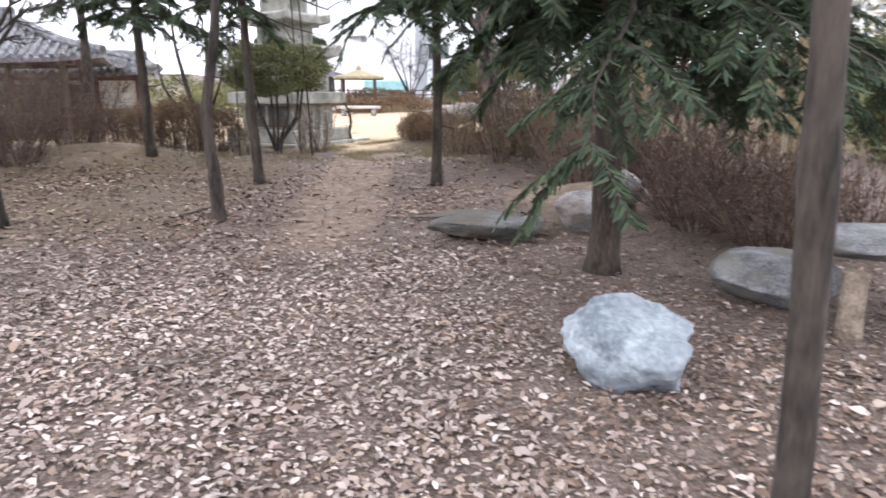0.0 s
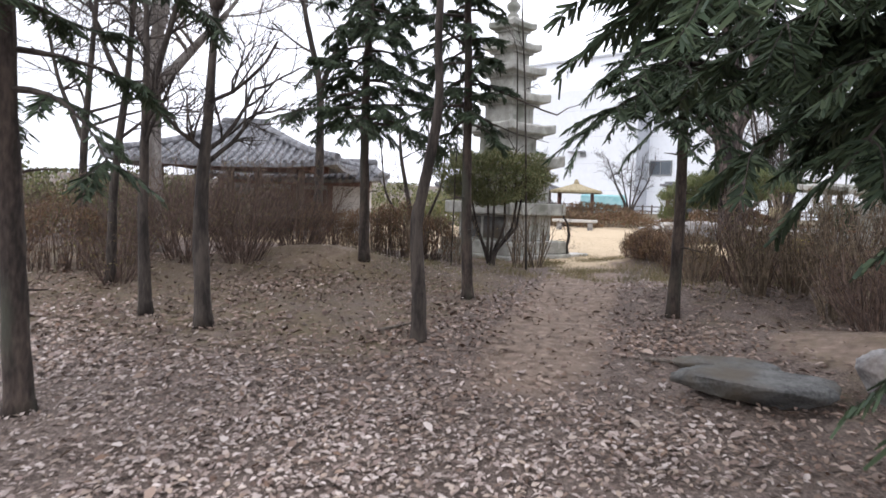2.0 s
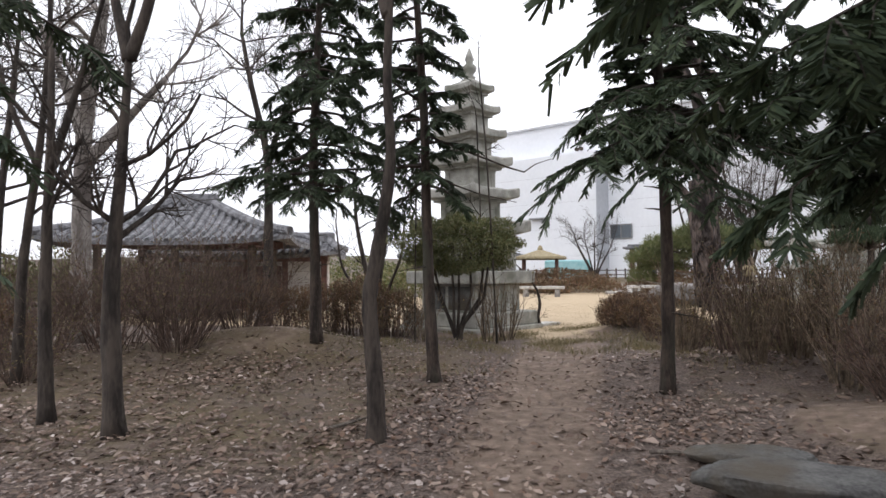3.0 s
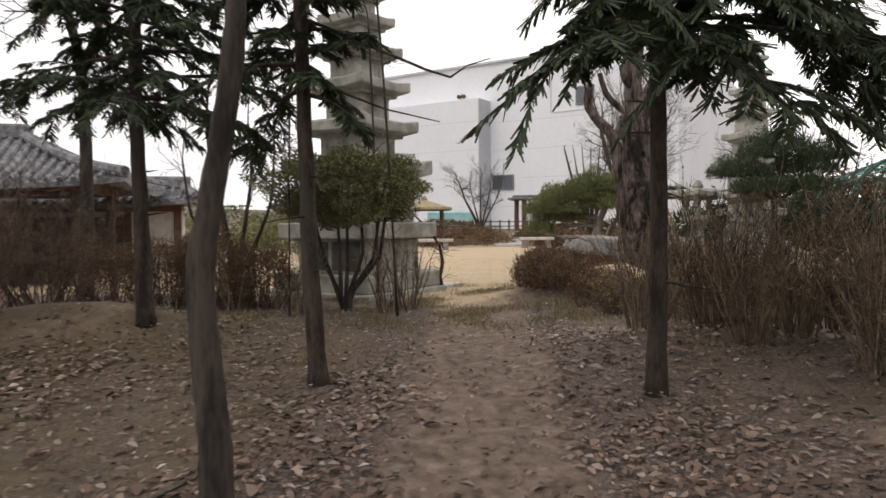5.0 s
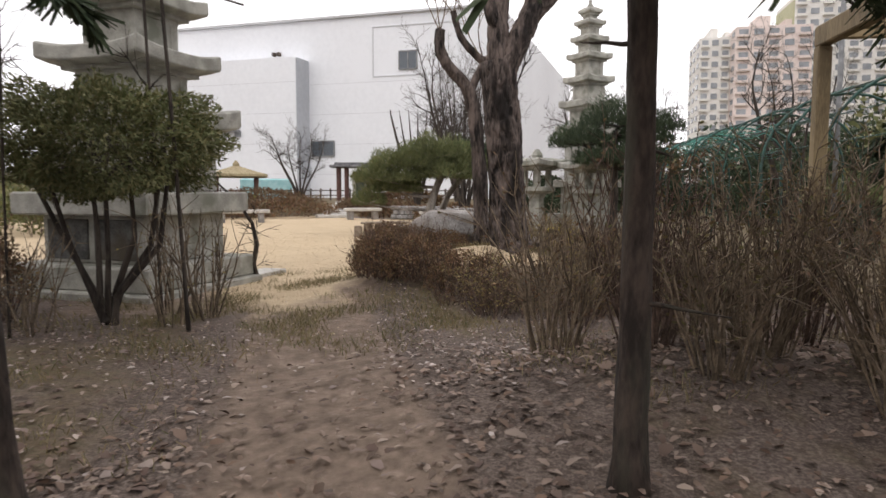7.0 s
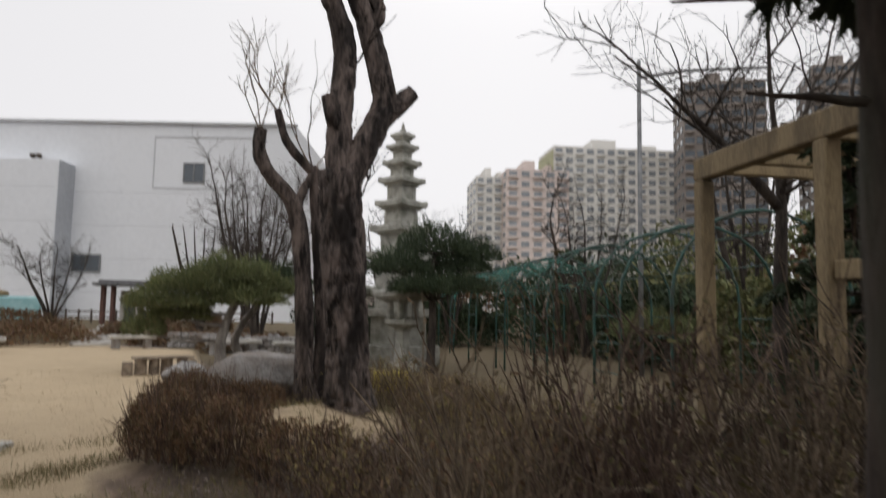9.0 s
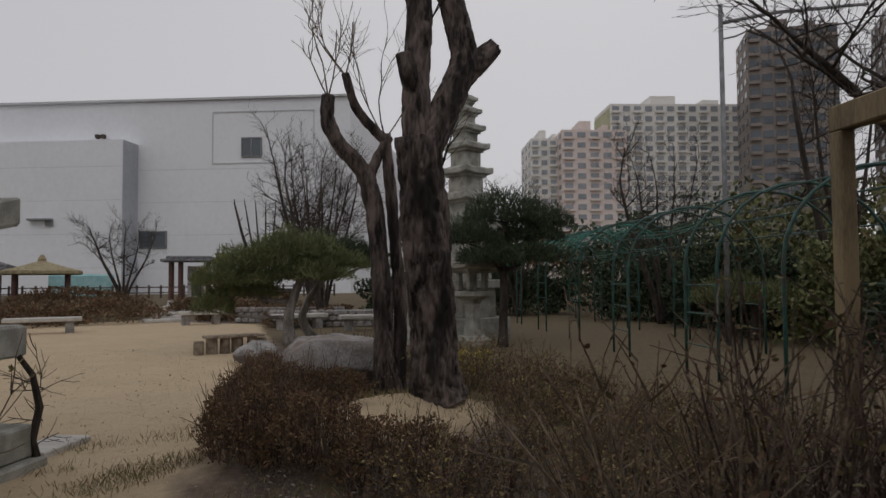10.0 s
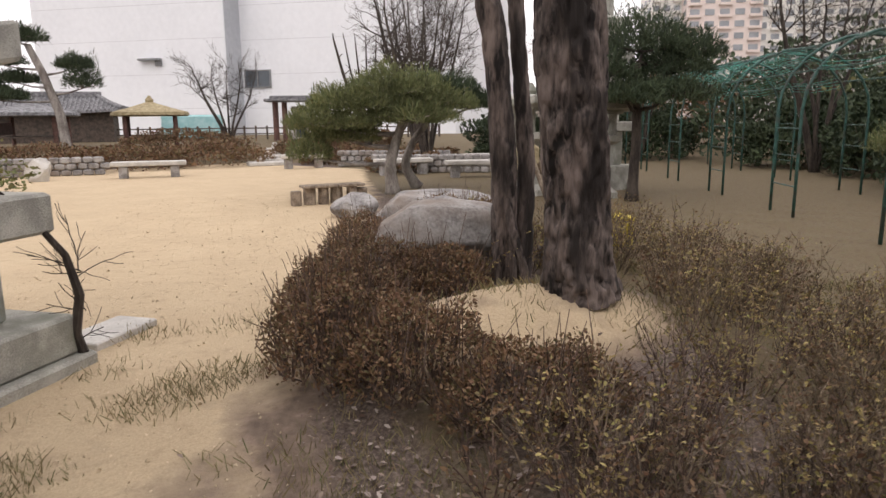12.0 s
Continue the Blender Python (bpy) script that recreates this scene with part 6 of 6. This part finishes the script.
# ---- white building ----
def white_building():
    b = thing("white_building", "large windowless white building with panel joints", "building", (-2.45, 62.0, 0.0), math.degrees(math.atan2(-0.475, 0.88)))
    H = 14.7
    g = Geo()
    g.box(0.1, 22.0, H / 2, 31.6, 40.0, H)
    part("main_wall", g, PANEL, b)
    g = Geo()
    g.box(-7.85, 1.0, 11.5 / 2, 15.7, 2.1, 11.5)
    part("front_block", g, PANEL, b)
    # thin sheet over the block's right side, its grey standing for shade
    g = Geo()
    g.box(0.02, 1.0, 11.5 / 2, 0.06, 2.0, 11.46)
    part("side_cladding", g, PANEL_SIDE_SHADE, b)
    g = Geo()
    g.box(0.1, 1.9, H + 0.06, 31.8, 0.3, 0.16)
    part("parapet", g, PANEL_SHADE, b)
    for z in (2.4, 4.8, 7.2, 9.6):
        g = Geo()
        g.box(-7.85, -0.052, z, 15.7, 0.012, 0.025)
        part("panel_joint", g, PANEL_SHADE, b)
        g = Geo()
        g.box(8.0, 1.994, z, 15.8, 0.012, 0.025)
        part("panel_joint", g, PANEL_SHADE, b)

    def win(x0, z0, x1, z1, y):
        w = part("window", (lambda q: (q.box((x0 + x1) / 2, y, (z0 + z1) / 2, x1 - x0, 0.08, z1 - z0), q)[1])(Geo()), GLASS, b)
        q = Geo()
        for xx in (x0, (x0 + x1) / 2, x1):
            q.box(xx, y - 0.03, (z0 + z1) / 2, 0.09, 0.1, z1 - z0 + 0.09)
        for zz in (z0, z1):
            q.box((x0 + x1) / 2, y - 0.04, zz, x1 - x0, 0.1, 0.09)
        part("frame", q, STEEL_GREY, w)
    win(0.3, 3.88, 2.27, 5.06, 1.96)
    win(7.9, 10.45, 9.34, 11.81, 1.96)
    win(-15.2, 12.1, -14.2, 14.0, 1.96)
    g = Geo()
    for x, z, sx, sz in ((9.45, 13.78, 7.5, 0.07), (9.45, 10.0, 7.5, 0.07), (5.69, 11.9, 0.07, 3.8), (13.22, 11.9, 0.07, 3.8)):
        g.box(x, 1.975, z, sx, 0.06, sz)
    part("panel_frame", g, PANEL_SHADE, b)
    g = Geo()
    g.box(-5.9, -0.25, 5.85, 1.7, 0.5, 0.14)
    g.box(-5.3, -0.12, 5.6, 0.5, 0.2, 0.4)
    part("vent_hood", g, STEEL_GREY, b)
    for x in (-3.0, -2.55):
        g = Geo()
        g.box(x, 1.82, 12.15, 0.25, 0.4, 0.3, None, 0.04)
        part("camera_box", g, DARK_WOOD, b)


white_building()


# ---- apartment towers ----
def tower(at, rz, w, d, h, mat, label, floors, bays, side_mat=None, dark=False):
    t = thing("apartment_tower", label, "apartment tower", (*at, 0.0), rz, "apartment towers")
    g = Geo()
    g.box(0, 0, h / 2, w, d, h)
    part("wall", g, mat, t)
    g = Geo()
    g.box(-w * 0.1, 0, h + 1.4, w * 0.18, d * 0.6, 2.8)
    g.box(w * 0.25, 0, h + 1.0, w * 0.12, d * 0.5, 2.0)
    part("roof_house", g, mat, t)
    if side_mat:
        g = Geo()
        g.box(-w / 2 - 0.05, 0, h / 2 - 0.5, 0.2, d * 0.98, h - 1)
        part("end_wall", g, side_mat, t)
    g, f = Geo(), h / floors
    wn_, bal = Geo(), Geo()
    for i in range(floors):
        z = (i + 0.5) * f
        for k in range(bays):
            x = -w / 2 + (k + 0.5) * w / bays
            wn_.box(x, -d / 2, z, w / bays * (0.62 if not dark else 0.8), 0.3, f * 0.5)
            if k % 2 == 0:
                bal.box(x, -d / 2 - 0.35, z - f * 0.34, w / bays * 0.85, 0.9, f * 0.22)
        for k in range(3):
            y = -d / 2 + (k + 0.5) * d / 3
            if not side_mat:
                wn_.box(-w / 2, y, z, 0.3, d / 3 * 0.5, f * 0.42)
    # pale towers get the glass with haze in its colour
    part("window_grid", wn_, GLASS if dark else GLASS_HAZED, t, "rows of dark windows")
    part("balcony_grid", bal, mat, t)


tower((96, 162), -22, 9, 16, 37, TOWER_WHITE, "white apartment tower with a pink end wall", 15, 4)
tower((103, 152), -22, 16, 14, 38, TOWER_PINK, "pink and white apartment tower", 15, 5)
tower((125, 146), -22, 36, 15, 45, TOWER_WHITE, "wide white apartment tower with olive top storeys", 18, 13, TOWER_OLIVE)
tower((132, 117), -38, 18, 14, 56, TOWER_BROWN, "dark brown apartment tower", 18, 7, None, True)
tower((146, 96), -45, 14, 16, 56, TOWER_BROWN, "dark brown apartment tower with pale corners", 20, 6, None, True)


# ---- wooded rise and distance ----
def distance():
    g = Geo()
    n = 160
    for k in range(n):
        a0, a1 = math.pi * 2 * k / n, math.pi * 2 * (k + 1) / n
        r = 330

        def hh(a):
            return 9 + 5 * noise.noise(Vector((math.cos(a) * 6, math.sin(a) * 6, 2.0))) + 2.5 * noise.noise(Vector((math.cos(a) * 40, math.sin(a) * 40, 1.0)))
        for r0, r1, z0, z1 in ((r, r + 40, (0, 0), (hh(a0), hh(a1))), (r + 40, r + 120, (hh(a0), hh(a1)), (0, 0))):
            g.add([(r0 * math.cos(a0), r0 * math.sin(a0), z0[0]), (r0 * math.cos(a1), r0 * math.sin(a1), z0[1]), (r1 * math.cos(a1), r1 * math.sin(a1), z1[1]), (r1 * math.cos(a0), r1 * math.sin(a0), z1[0])], [(0, 1, 2, 3)])
    ob = part("backdrop", g, HILL)
    tagged(ob, "far low wooded hills in haze", "hills", kind="structure")
    for i, (x, y, r, h) in enumerate(((17, 17, 4, 3.4), (20, 23, 5, 4), (18, 30, 4.5, 3.4), (16, 38, 4, 3), (15, 11, 4, 3.2), (24, 34, 6, 4.5))):
        leafy_shrub((x, y), r, r * 0.8, h, "dense dark wood edge beyond the trellis", (HEDGE, YEW, NEEDLE)[i % 3], 5200, 0.1, name="thicket", group="thickets at the park's edge", size=(0.12, 0.28), stems=60, lumps=0.35)


distance()
